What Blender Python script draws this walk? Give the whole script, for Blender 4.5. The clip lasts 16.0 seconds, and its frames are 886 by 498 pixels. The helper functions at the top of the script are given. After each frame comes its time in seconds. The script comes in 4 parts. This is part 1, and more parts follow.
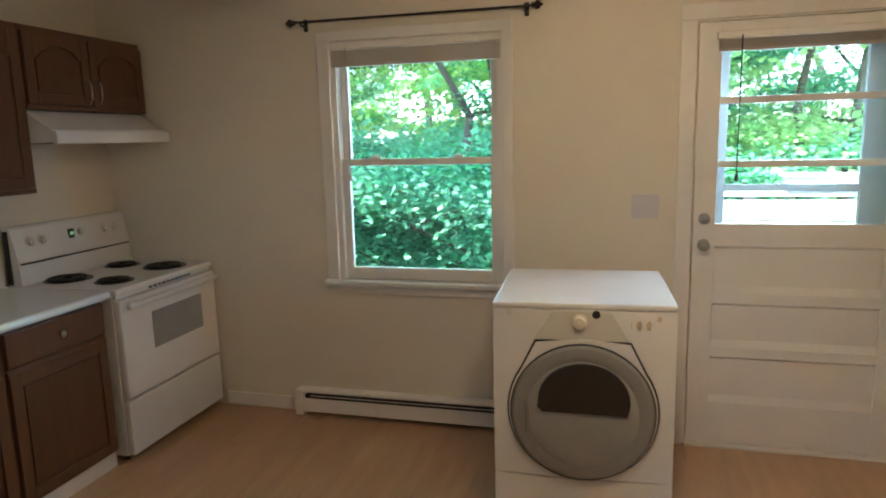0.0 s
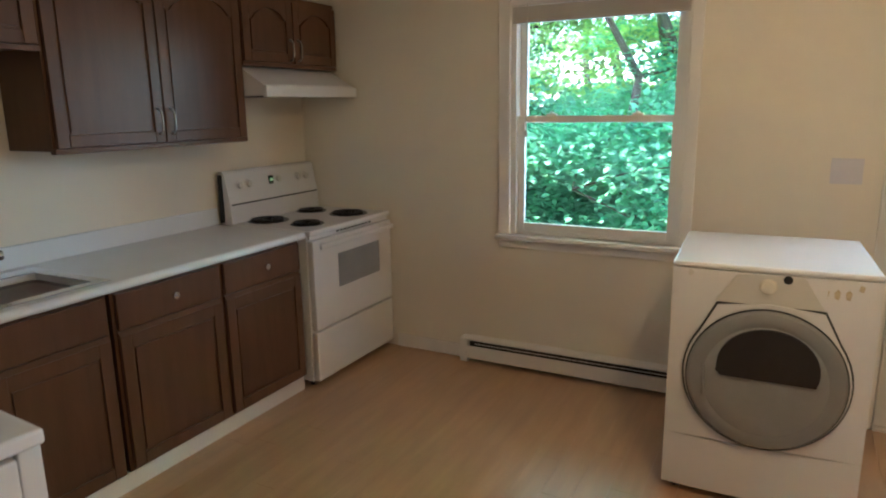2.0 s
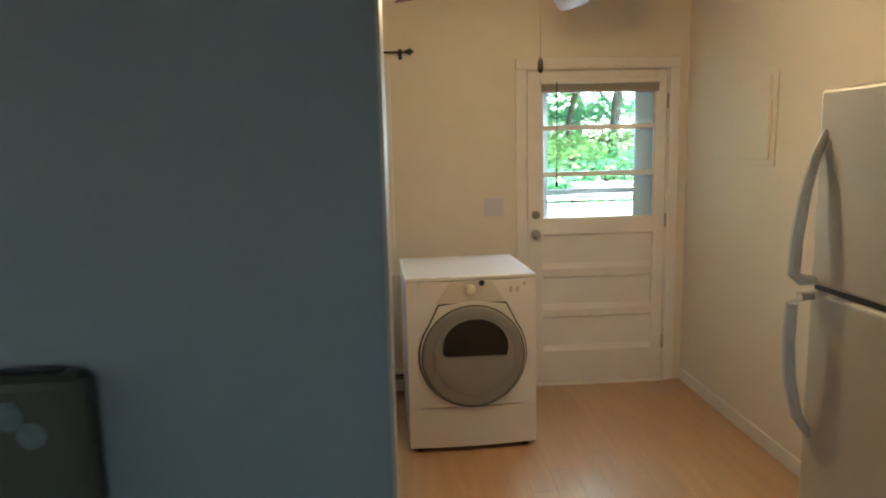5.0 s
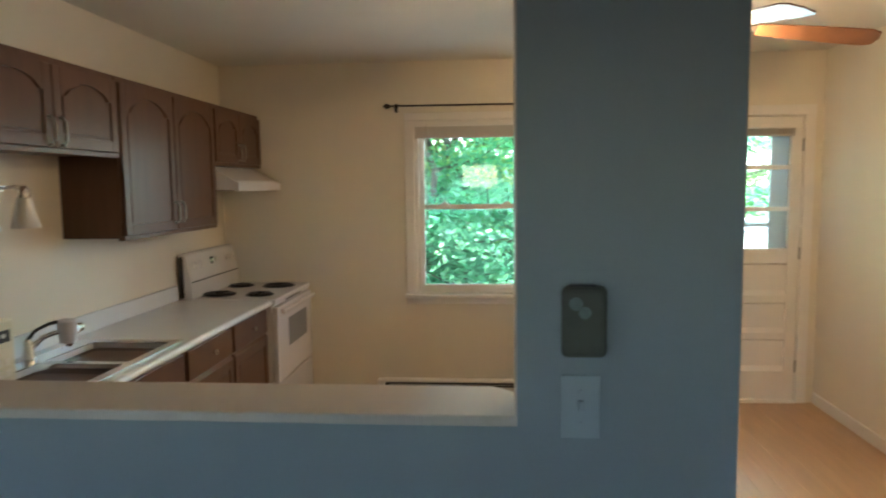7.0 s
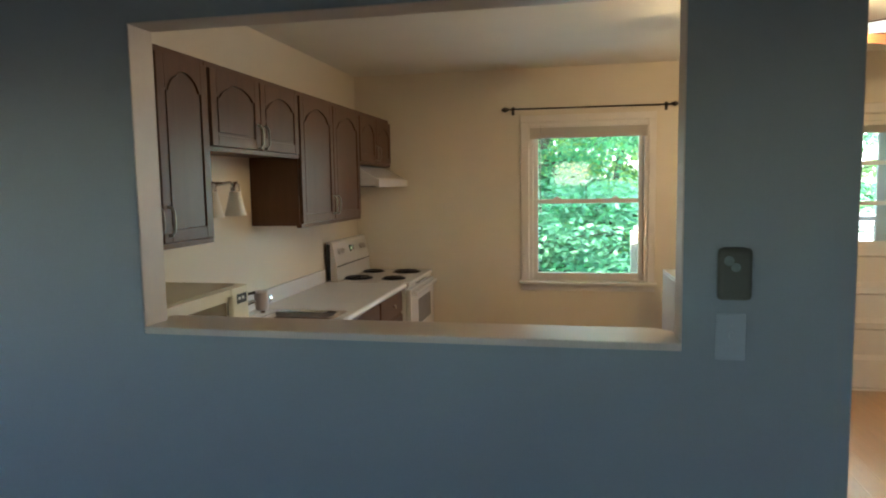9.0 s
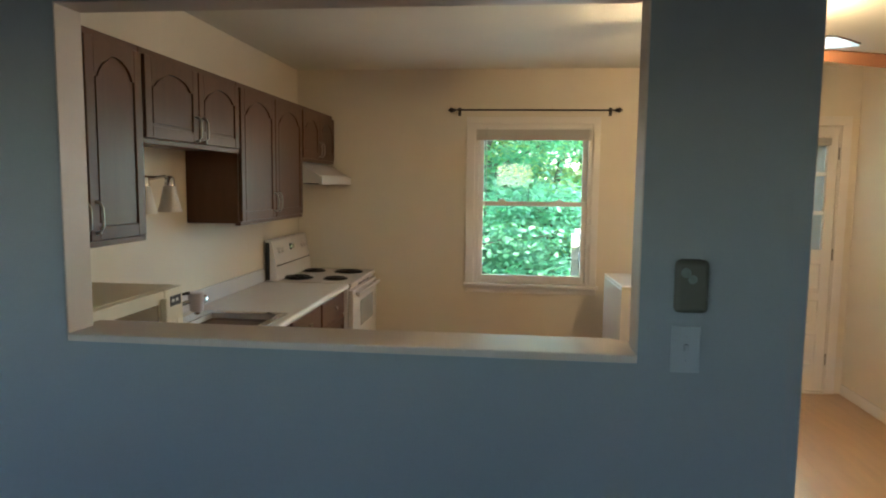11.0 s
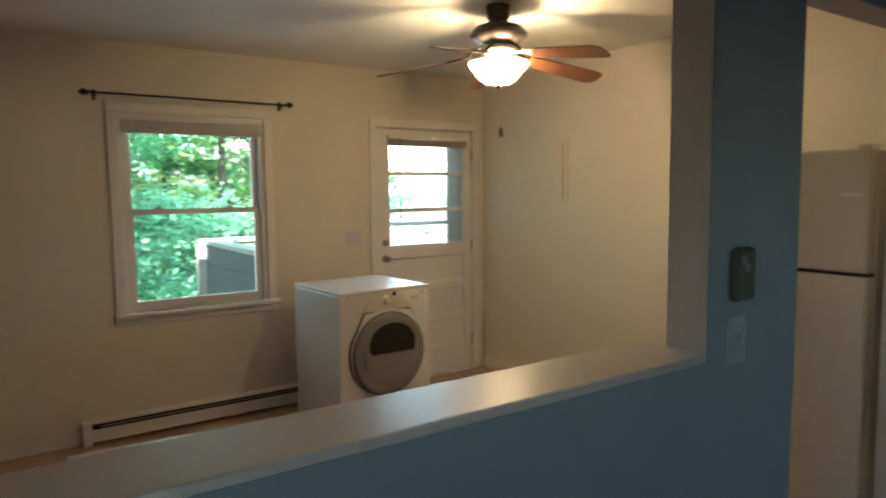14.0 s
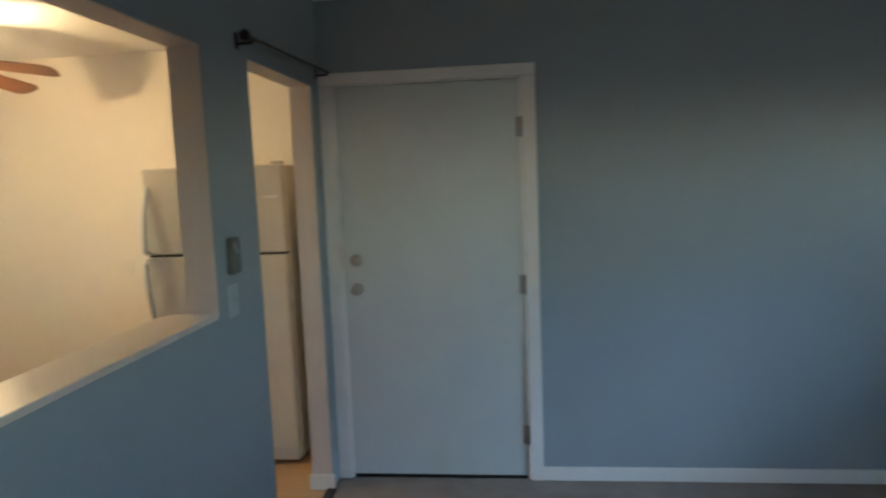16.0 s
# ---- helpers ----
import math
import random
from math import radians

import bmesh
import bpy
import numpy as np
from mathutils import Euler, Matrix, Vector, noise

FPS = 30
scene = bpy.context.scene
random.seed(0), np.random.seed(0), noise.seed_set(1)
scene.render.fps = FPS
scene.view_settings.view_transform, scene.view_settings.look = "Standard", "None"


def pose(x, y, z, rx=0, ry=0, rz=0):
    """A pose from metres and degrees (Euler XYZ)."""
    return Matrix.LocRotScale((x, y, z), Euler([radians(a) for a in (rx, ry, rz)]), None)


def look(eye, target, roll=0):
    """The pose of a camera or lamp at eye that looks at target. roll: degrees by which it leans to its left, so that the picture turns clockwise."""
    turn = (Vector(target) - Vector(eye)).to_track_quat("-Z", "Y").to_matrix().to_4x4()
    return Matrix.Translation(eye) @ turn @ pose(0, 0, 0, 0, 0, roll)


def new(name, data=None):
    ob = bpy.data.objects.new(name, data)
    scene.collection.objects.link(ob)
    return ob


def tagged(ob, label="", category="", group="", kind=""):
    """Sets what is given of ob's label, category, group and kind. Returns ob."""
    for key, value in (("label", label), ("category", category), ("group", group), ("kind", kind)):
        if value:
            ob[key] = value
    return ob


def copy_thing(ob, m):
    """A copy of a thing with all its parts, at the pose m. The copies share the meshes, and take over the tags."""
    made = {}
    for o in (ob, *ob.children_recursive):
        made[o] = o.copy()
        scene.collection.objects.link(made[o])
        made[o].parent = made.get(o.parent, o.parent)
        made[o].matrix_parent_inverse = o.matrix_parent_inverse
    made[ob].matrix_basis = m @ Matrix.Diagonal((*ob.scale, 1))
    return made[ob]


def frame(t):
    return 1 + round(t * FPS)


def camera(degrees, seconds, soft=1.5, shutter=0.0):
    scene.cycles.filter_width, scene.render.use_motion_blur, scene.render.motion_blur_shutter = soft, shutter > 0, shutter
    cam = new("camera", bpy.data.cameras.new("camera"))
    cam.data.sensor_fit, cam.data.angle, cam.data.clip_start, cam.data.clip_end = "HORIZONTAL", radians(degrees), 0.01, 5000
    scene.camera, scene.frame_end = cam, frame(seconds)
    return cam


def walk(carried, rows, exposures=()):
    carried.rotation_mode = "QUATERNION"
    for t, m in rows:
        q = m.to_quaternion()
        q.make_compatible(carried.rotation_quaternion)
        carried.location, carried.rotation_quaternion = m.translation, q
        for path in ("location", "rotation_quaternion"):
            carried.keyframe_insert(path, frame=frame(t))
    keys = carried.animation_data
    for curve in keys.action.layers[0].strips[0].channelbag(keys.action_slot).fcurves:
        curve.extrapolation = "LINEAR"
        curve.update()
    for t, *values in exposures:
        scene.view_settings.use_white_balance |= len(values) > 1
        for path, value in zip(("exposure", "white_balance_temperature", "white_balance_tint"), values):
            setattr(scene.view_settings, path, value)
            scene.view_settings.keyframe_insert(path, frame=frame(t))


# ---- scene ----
cam = camera(67.7, 16.0, soft=2.0, shutter=0.4)
PATH = [
    (0, (0.704, 0.539, 1.597), (0.194, 2.444, 1.267), -1.5),
    (0.5, (0.698, 0.547, 1.589), (0.159, 2.445, 1.263), -1.9),
    (1, (0.663, 0.566, 1.582), (-0.046, 2.405, 1.24), -1.8),
    (1.5, (0.633, 0.527, 1.566), (-0.302, 2.248, 1.159), -1.7),
    (2, (0.608, 0.413, 1.557), (-0.306, 2.141, 1.134), -0.9),
    (2.5, (0.579, 0.29, 1.555), (-0.069, 2.13, 1.112), 0.4),
    (3, (0.528, 0.24, 1.543), (0.247, 2.176, 1.124), 2.8),
    (3.2, (0.475, 0.186, 1.551), (0.437, 2.149, 1.17), 3.4),
    (5.5, (0.147, -0.502, 1.631), (0.259, 1.476, 1.36), -1.6),
    (6, (-0.002, -0.673, 1.638), (-0.013, 1.316, 1.422), -1.7),
    (6.5, (-0.149, -0.87, 1.647), (-0.158, 1.122, 1.464), -1.7),
    (7, (-0.206, -1.009, 1.638), (-0.369, 0.975, 1.447), -0.7),
    (7.5, (-0.249, -1.123, 1.628), (-0.621, 0.834, 1.444), -0.8),
    (8, (-0.279, -1.24, 1.638), (-0.797, 0.682, 1.445), -0.9),
    (8.5, (-0.342, -1.391, 1.629), (-0.789, 0.549, 1.443), -1.4),
    (9, (-0.429, -1.55, 1.621), (-0.829, 0.401, 1.43), -0.9),
    (9.5, (-0.432, -1.611, 1.639), (-0.748, 0.354, 1.441), -0.2),
    (9.7, (-0.437, -1.613, 1.639), (-0.687, 0.362, 1.44), -0.2),
    (12, (-0.63, -1.266, 1.622), (-0.817, 0.716, 1.428), 1.5),
    (12.5, (-0.86, -1.15, 1.611), (-0.729, 0.837, 1.431), 1.5),
    (13, (-1.098, -1.033, 1.614), (-0.587, 0.892, 1.435), 0.8),
    (13.5, (-1.299, -0.847, 1.595), (-0.432, 0.946, 1.418), 0.1),
    (14, (-1.531, -0.726, 1.603), (-0.407, 0.918, 1.425), -0.6),
    (14.5, (-1.758, -0.701, 1.615), (-0.27, 0.619, 1.407), -1.5),
    (15, (-1.927, -0.759, 1.596), (-0.173, 0.174, 1.373), -1.6),
    (15.5, (-2.101, -0.829, 1.636), (-0.21, -0.223, 1.396), -1.7),
    (16, (-2.274, -0.822, 1.647), (-0.298, -0.605, 1.426), -2.2),
]
TINT = 4
STOPS = [(0, 4.15, 5450), (1.5, 4.2, 5450), (3, 4.45, 5500), (5.5, 3.98, 6050), (6, 4.1, 6050), (7, 4.5, 6050), (8.5, 4.42, 6200), (9.5, 4.45, 6250), (12.5, 4.25, 6100), (14, 3.75, 6000), (15, 3.75, 6050), (16, 4.62, 6050)]
walk(cam, [(t, look(eye, target, roll)) for t, eye, target, roll in PATH], [(t, e, kelvin, TINT) for t, e, kelvin in STOPS])

# ---- world, sun, lamps ----
world = bpy.data.worlds.new("sky")
scene.world = world
world.use_nodes = True
wn = world.node_tree
sky = wn.nodes.new("ShaderNodeTexSky")
sky.sky_type = "NISHITA"
sky.sun_disc = False
SUN_ELEV, SUN_TURN = 54.0, 205.0
sky.sun_elevation, sky.sun_rotation = radians(SUN_ELEV), radians(SUN_TURN)
wn.links.new(sky.outputs[0], wn.nodes["Background"].inputs[0])
wn.nodes["Background"].inputs[1].default_value = 0.15


def lamp(name, kind, m, energy, color, size=0.1, size_y=None, spread=None):
    d = bpy.data.lights.new(name, kind)
    d.energy, d.color = energy, color
    if kind == "AREA":
        d.shape, d.size, d.size_y = "RECTANGLE", size, size_y or size
        if spread:
            d.spread = radians(spread)
    elif kind == "POINT":
        d.shadow_soft_size = size
    elif kind == "SUN":
        d.angle = radians(size)
    ob = new(name, d)
    ob.matrix_world = m
    return ob


sun_dir = Vector((math.sin(radians(SUN_TURN)) * math.cos(radians(SUN_ELEV)), math.cos(radians(SUN_TURN)) * math.cos(radians(SUN_ELEV)), math.sin(radians(SUN_ELEV))))
lamp("sun", "SUN", look(sun_dir * 40, (0, 0, 0)), 2.6, (1.0, 0.95, 0.87), 0.5)
FAN = Vector((0.728, 2.042, 0))
lamp("bulb", "POINT", Matrix.Translation((FAN.x + 0.03, FAN.y - 0.01, 2.19)), 2.8, (1.0, 0.74, 0.43), 0.03)
# fill lamp for daylight in an assumed, unseen west window of the living room
lamp("window_fill", "AREA", look((-4.62, -2.15, 1.65), (0, -2.15, 1.65)), 0.024, (0.92, 0.97, 1.0), 0.9, 0.7, 62)
# unseen south window: narrow lamp for daylight that falls in from above the trees
lamp("window_fill", "AREA", look((-0.55, -4.34, 1.825), (1.158, -1.2, 0.15)), 0.07, (0.50, 0.72, 1.0), 0.66, 0.42, 26)
# fill lamps for sky light at the kitchen window and outside the back door
lamp("window_fill", "AREA", look((-0.353, 4.112, 1.46), (-0.353, 0, 1.46)), 0.36, (0.76, 0.87, 1.0), 0.8, 1.1)
# aimed across the room to brighten the low west side
lamp("window_fill", "AREA", look((1.62, 4.36, 1.75), (-1.1, 1.5, 0.1)), 0.95, (0.74, 0.88, 1.0), 0.6, 0.8, 110)
# ---- materials ----


def mat(name, base, rough=0.5, metal=0.0, var=0.12, scale=5.0, fine=90.0, bump=0.03, stretch=(1, 1, 1), coat=0.0, rand=0.0, rvar=0.1, dark=None, island=0.0):
    m = bpy.data.materials.new(name)
    m.use_nodes = True
    nt = m.node_tree
    n, l = nt.nodes, nt.links
    b = n["Principled BSDF"]
    b.inputs["Metallic"].default_value = metal
    b.inputs["Coat Weight"].default_value = coat
    b.inputs["Coat Roughness"].default_value = 0.15
    geo = n.new("ShaderNodeNewGeometry")
    mp = n.new("ShaderNodeMapping")
    mp.inputs["Scale"].default_value = stretch
    l.new(geo.outputs["Position"], mp.inputs["Vector"])
    big, small = n.new("ShaderNodeTexNoise"), n.new("ShaderNodeTexNoise")
    big.inputs["Scale"].default_value, big.inputs["Detail"].default_value = scale, 4
    small.inputs["Scale"].default_value, small.inputs["Detail"].default_value = fine, 3
    for t in (big, small):
        l.new(mp.outputs[0], t.inputs["Vector"])
    ramp = n.new("ShaderNodeMix")
    ramp.data_type = "RGBA"
    lo = dark or [c * (1 - var) for c in base]
    hi = [min(1, c * (1 + var)) for c in base]
    ramp.inputs[6].default_value, ramp.inputs[7].default_value = (*lo, 1), (*hi, 1)
    add = n.new("ShaderNodeMath")
    add.operation = "MULTIPLY_ADD"
    l.new(small.outputs[0], add.inputs[0])
    add.inputs[1].default_value = 0.4
    sub = n.new("ShaderNodeMath")
    sub.operation = "MULTIPLY_ADD"
    sub.inputs[1].default_value, sub.inputs[2].default_value = 1.6, -0.5
    l.new(big.outputs[0], sub.inputs[0])
    l.new(sub.outputs[0], add.inputs[2])
    fac = add.outputs[0]
    if rand or island:
        src = n.new("ShaderNodeObjectInfo").outputs["Random"] if rand else geo.outputs["Random Per Island"]
        r2 = n.new("ShaderNodeMath")
        r2.operation = "MULTIPLY_ADD"
        r2.inputs[1].default_value = 2 * (rand or island)
        l.new(src, r2.inputs[0])
        r3 = n.new("ShaderNodeMath")
        r3.operation = "SUBTRACT"
        l.new(fac, r3.inputs[0])
        r3.inputs[1].default_value = rand or island
        l.new(r3.outputs[0], r2.inputs[2])
        fac = r2.outputs[0]
    l.new(fac, ramp.inputs[0])
    l.new(ramp.outputs[2], b.inputs["Base Color"])
    rr = n.new("ShaderNodeMath")
    rr.operation = "MULTIPLY_ADD"
    rr.inputs[1].default_value, rr.inputs[2].default_value = rvar, rough - rvar * 0.5
    l.new(big.outputs[0], rr.inputs[0])
    l.new(rr.outputs[0], b.inputs["Roughness"])
    if bump:
        bp = n.new("ShaderNodeBump")
        bp.inputs["Strength"].default_value, bp.inputs["Distance"].default_value = bump, 0.01
        l.new(small.outputs[0], bp.inputs["Height"])
        l.new(bp.outputs[0], b.inputs["Normal"])
    return m


def glow(name, color, strength):
    m = bpy.data.materials.new(name)
    m.use_nodes = True
    b = m.node_tree.nodes["Principled BSDF"]
    b.inputs["Base Color"].default_value = (0.9, 0.85, 0.75, 1)
    b.inputs["Roughness"].default_value = 0.3
    b.inputs["Emission Color"].default_value = (*color, 1)
    b.inputs["Emission Strength"].default_value = strength
    return m


def lit_glass(name, color, strength, clear):
    m = glow(name, color, strength)
    nt = m.node_tree
    b = nt.nodes["Principled BSDF"]
    tr, mx = nt.nodes.new("ShaderNodeBsdfTransparent"), nt.nodes.new("ShaderNodeMixShader")
    tr.inputs[0].default_value = (1.0, 0.95, 0.88, 1)
    mx.inputs[0].default_value = clear
    nt.links.new(b.outputs[0], mx.inputs[1])
    nt.links.new(tr.outputs[0], mx.inputs[2])
    nt.links.new(mx.outputs[0], nt.nodes["Material Output"].inputs[0])
    return m


def glass(name, tint=(1, 1, 1)):
    m = bpy.data.materials.new(name)
    m.use_nodes = True
    nt = m.node_tree
    n, l = nt.nodes, nt.links
    n.remove(n["Principled BSDF"])
    tr, gl, mx, fr = n.new("ShaderNodeBsdfTransparent"), n.new("ShaderNodeBsdfGlossy"), n.new("ShaderNodeMixShader"), n.new("ShaderNodeFresnel")
    tr.inputs[0].default_value = (*tint, 1)
    gl.inputs["Roughness"].default_value = 0.02
    fr.inputs[0].default_value = 1.3
    l.new(fr.outputs[0], mx.inputs[0])
    l.new(tr.outputs[0], mx.inputs[1])
    l.new(gl.outputs[0], mx.inputs[2])
    l.new(mx.outputs[0], n["Material Output"].inputs[0])
    return m


def leafy(name, base, var):
    m = mat(name, base, 0.85, var=var, scale=0.9, fine=7, bump=0, island=0.15)
    nt = m.node_tree
    b = nt.nodes["Principled BSDF"]
    col = b.inputs["Base Color"].links[0].from_socket
    tl, mx = nt.nodes.new("ShaderNodeBsdfTranslucent"), nt.nodes.new("ShaderNodeMixShader")
    nt.links.new(col, tl.inputs[0])
    b.inputs["Specular IOR Level"].default_value = 0.15
    mx.inputs[0].default_value = 0.65
    nt.links.new(b.outputs[0], mx.inputs[1])
    nt.links.new(tl.outputs[0], mx.inputs[2])
    nt.links.new(mx.outputs[0], nt.nodes["Material Output"].inputs[0])
    return m


M_cream = mat("cream_paint", (0.71, 0.635, 0.525), 0.6, var=0.035, scale=1.6, fine=160, bump=0.05)
M_ceil = mat("ceiling_paint", (0.72, 0.68, 0.60), 0.8, var=0.04, scale=2, fine=120, bump=0.15)
M_blue = mat("blue_grey_paint", (0.282, 0.316, 0.332), 0.6, var=0.05, scale=1.3, fine=160, bump=0.05)
M_jamb = mat("jamb_paint", (0.56, 0.47, 0.40), 0.45, var=0.05, scale=3, fine=80)
M_ledge = mat("ledge_paint", (0.64, 0.55, 0.46), 0.34, var=0.07, scale=4, fine=60, bump=0.02, rvar=0.06)
M_white = mat("white_gloss_paint", (0.75, 0.70, 0.65), 0.4, var=0.04, scale=4, fine=70)
M_door2 = mat("entry_door_paint", (0.56, 0.575, 0.545), 0.45, var=0.04, scale=3, fine=90)
M_appl = mat("white_enamel", (0.71, 0.68, 0.67), 0.25, var=0.03, scale=3, fine=40, bump=0.0, rvar=0.02)
M_fridge = mat("fridge_enamel", (0.47, 0.425, 0.355), 0.38, var=0.03, scale=3, fine=260, bump=0.06)
M_handle = mat("grey_handle_plastic", (0.46, 0.45, 0.42), 0.4, var=0.04)
M_lamin = mat("white_laminate", (0.72, 0.71, 0.72), 0.24, var=0.03, scale=5, fine=120, bump=0.006, rvar=0.02)
M_wood = mat("dark_walnut", (0.118, 0.055, 0.028), 0.36, rvar=0.06, var=0.2, scale=3, fine=26, stretch=(6, 6, 0.7), bump=0.04, rand=0.12)
M_wood_in = mat("dark_walnut_panel", (0.110, 0.049, 0.024), 0.35, rvar=0.06, var=0.2, scale=3, fine=26, stretch=(6, 6, 0.7), bump=0.04, rand=0.12)
M_oak = mat("oak_laminate", (0.46, 0.272, 0.142), 0.30, coat=0.5, rvar=0.04, var=0.14, scale=2.4, fine=40, stretch=(9, 1.0, 1), bump=0.01, rand=0.10)
M_oak.node_tree.nodes["Principled BSDF"].inputs["Coat IOR"].default_value = 1.55
M_oak.node_tree.nodes["Principled BSDF"].inputs["Coat Roughness"].default_value = 0.34
for m in (M_wood, M_wood_in):
    m.node_tree.nodes["Principled BSDF"].inputs["Specular IOR Level"].default_value = 0.3
M_carpet = mat("grey_brown_carpet", (0.26, 0.22, 0.20), 0.95, var=0.2, scale=6, fine=400, bump=0.5)
M_black = mat("black_plastic", (0.012, 0.011, 0.01), 0.35, var=0.2)
M_coil = mat("black_coil", (0.015, 0.013, 0.012), 0.5, metal=0.6, var=0.3)
M_chrome = mat("chrome", (0.75, 0.75, 0.76), 0.12, metal=1, var=0.03, bump=0)
M_nickel = mat("brushed_nickel", (0.36, 0.33, 0.29), 0.33, metal=1, var=0.05, bump=0.01, rvar=0.04)
M_knob = mat("aged_nickel", (0.36, 0.32, 0.28), 0.33, metal=1, var=0.1, bump=0, rvar=0.04)
M_steel = mat("sink_steel", (0.60, 0.60, 0.61), 0.15, rvar=0.03, metal=1, var=0.08, scale=10, fine=90)
M_bronze = mat("dark_bronze", (0.035, 0.025, 0.02), 0.35, metal=0.6, var=0.2)
M_iron = mat("black_iron", (0.02, 0.014, 0.012), 0.45, metal=0.3, var=0.2)
M_blade = mat("cherry_blade", (0.20, 0.082, 0.038), 0.35, var=0.25, scale=6, fine=40, bump=0.02)
M_smoke = mat("smoked_door_plastic", (0.27, 0.262, 0.255), 0.16, var=0.12, scale=3, fine=30, bump=0, coat=0.3)
M_smoke2 = mat("smoked_ring_plastic", (0.235, 0.226, 0.22), 0.21, rvar=0.03, var=0.08, scale=3, fine=30, bump=0, coat=0.3)
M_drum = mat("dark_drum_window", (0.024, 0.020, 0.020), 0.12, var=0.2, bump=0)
M_console = mat("grey_console", (0.58, 0.55, 0.50), 0.35, var=0.05)
M_rust = mat("rust_smear", (0.48, 0.38, 0.24), 0.6, var=0.3, scale=40)
M_oven = mat("oven_glass", (0.26, 0.25, 0.24), 0.1, var=0.1, bump=0, coat=0.4)
M_biscuit = mat("biscuit_plastic", (0.64, 0.575, 0.44), 0.4, var=0.05)
M_mwglass = mat("microwave_window", (0.22, 0.17, 0.11), 0.24, rvar=0.02, var=0.12)
M_olive = mat("olive_plastic", (0.082, 0.084, 0.062), 0.45, var=0.1)
M_badge = mat("badge_foil", (0.16, 0.19, 0.18), 0.3, var=0.3, scale=60)
M_plate = mat("plate_plastic", (0.37, 0.41, 0.43), 0.4, var=0.04)
M_almond = mat("almond_plate", (0.70, 0.64, 0.54), 0.4, var=0.04)
M_bulbglass = lit_glass("lit_bowl_glass", (1.0, 0.80, 0.56), 1.3, 0.7)
M_led = glow("green_clock_digits", (0.1, 0.9, 0.3), 0.02)
M_lilac = mat("lilac_white_plastic", (0.60, 0.56, 0.58), 0.35, var=0.03, rvar=0.03)
M_frost = mat("frosted_shade", (0.70, 0.67, 0.62), 0.3, var=0.05)
M_glass = glass("window_glass", (0.97, 1.0, 0.99))
M_blind = mat("blind_vinyl", (0.50, 0.45, 0.40), 0.5, var=0.05)
M_bark = mat("bark", (0.11, 0.085, 0.065), 0.9, var=0.35, scale=6, fine=30, stretch=(4, 4, 0.6), bump=0.6)
M_leaf = leafy("leaf", (0.21, 0.47, 0.265), 0.2)
M_leaf_low = leafy("leaf_low", (0.29, 0.53, 0.34), 0.3)
M_leaf2 = leafy("leaf_yellow_green", (0.45, 0.61, 0.24), 0.22)
M_ground = mat("forest_floor", (0.10, 0.075, 0.045), 0.95, var=0.5, scale=1.2, fine=18, bump=0.6)
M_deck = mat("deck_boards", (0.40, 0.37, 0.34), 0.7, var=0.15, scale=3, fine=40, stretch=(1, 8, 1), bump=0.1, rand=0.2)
M_rail = mat("deck_rail_paint", (0.46, 0.48, 0.52), 0.6, var=0.08, scale=3, fine=50)
# toned darker than the deck boards, for the shade beside the house
M_greywood_shade = mat("weathered_grey_wood_in_shade", (0.10, 0.10, 0.105), 0.8, var=0.2, scale=4, fine=40, stretch=(1, 1, 6), bump=0.15)
M_siding = mat("white_siding", (0.7, 0.7, 0.68), 0.6, var=0.05)

# ---- mesh helpers ----


def bx(bm, x0, x1, y0, y1, z0, z1, bev=0.0, seg=2):
    vs = [bm.verts.new((x, y, z)) for x in (x0, x1) for y in (y0, y1) for z in (z0, z1)]
    fs = [bm.faces.new([vs[i] for i in q]) for q in ((0, 1, 3, 2), (4, 6, 7, 5), (0, 4, 5, 1), (2, 3, 7, 6), (0, 2, 6, 4), (1, 5, 7, 3))]
    if bev:
        es = {e for f in fs for e in f.edges}
        bmesh.ops.bevel(bm, geom=list(es), offset=bev, segments=seg, affect="EDGES", profile=0.5)
    return bm


def box(*a, bev=0.0, seg=2):
    return bx(bmesh.new(), *a, bev=bev, seg=seg)


def ring(bm, c, u, v, r, seg):
    return [bm.verts.new(c + u * (r * math.cos(2 * math.pi * k / seg)) + v * (r * math.sin(2 * math.pi * k / seg))) for k in range(seg)]


def skin(bm, a, b):
    for k in range(len(a)):
        f = bm.faces.new((a[k], a[(k + 1) % len(a)], b[(k + 1) % len(a)], b[k]))
        f.smooth = True


def tube(bm, pts, r, seg=12, caps=True):
    pts = [Vector(p) for p in pts]
    rs = r if isinstance(r, (list, tuple)) else [r] * len(pts)
    rings = []
    for i, p in enumerate(pts):
        d = (pts[min(i + 1, len(pts) - 1)] - pts[max(i - 1, 0)]).normalized()
        u = d.cross(Vector((0, 0, 1)) if abs(d.z) < 0.9 else Vector((1, 0, 0))).normalized()
        rings.append(ring(bm, p, u, d.cross(u).normalized(), rs[i], seg))
    for a, b in zip(rings, rings[1:]):
        skin(bm, a, b)
    if caps:
        bm.faces.new(rings[0][::-1])
        bm.faces.new(rings[-1])
    return bm


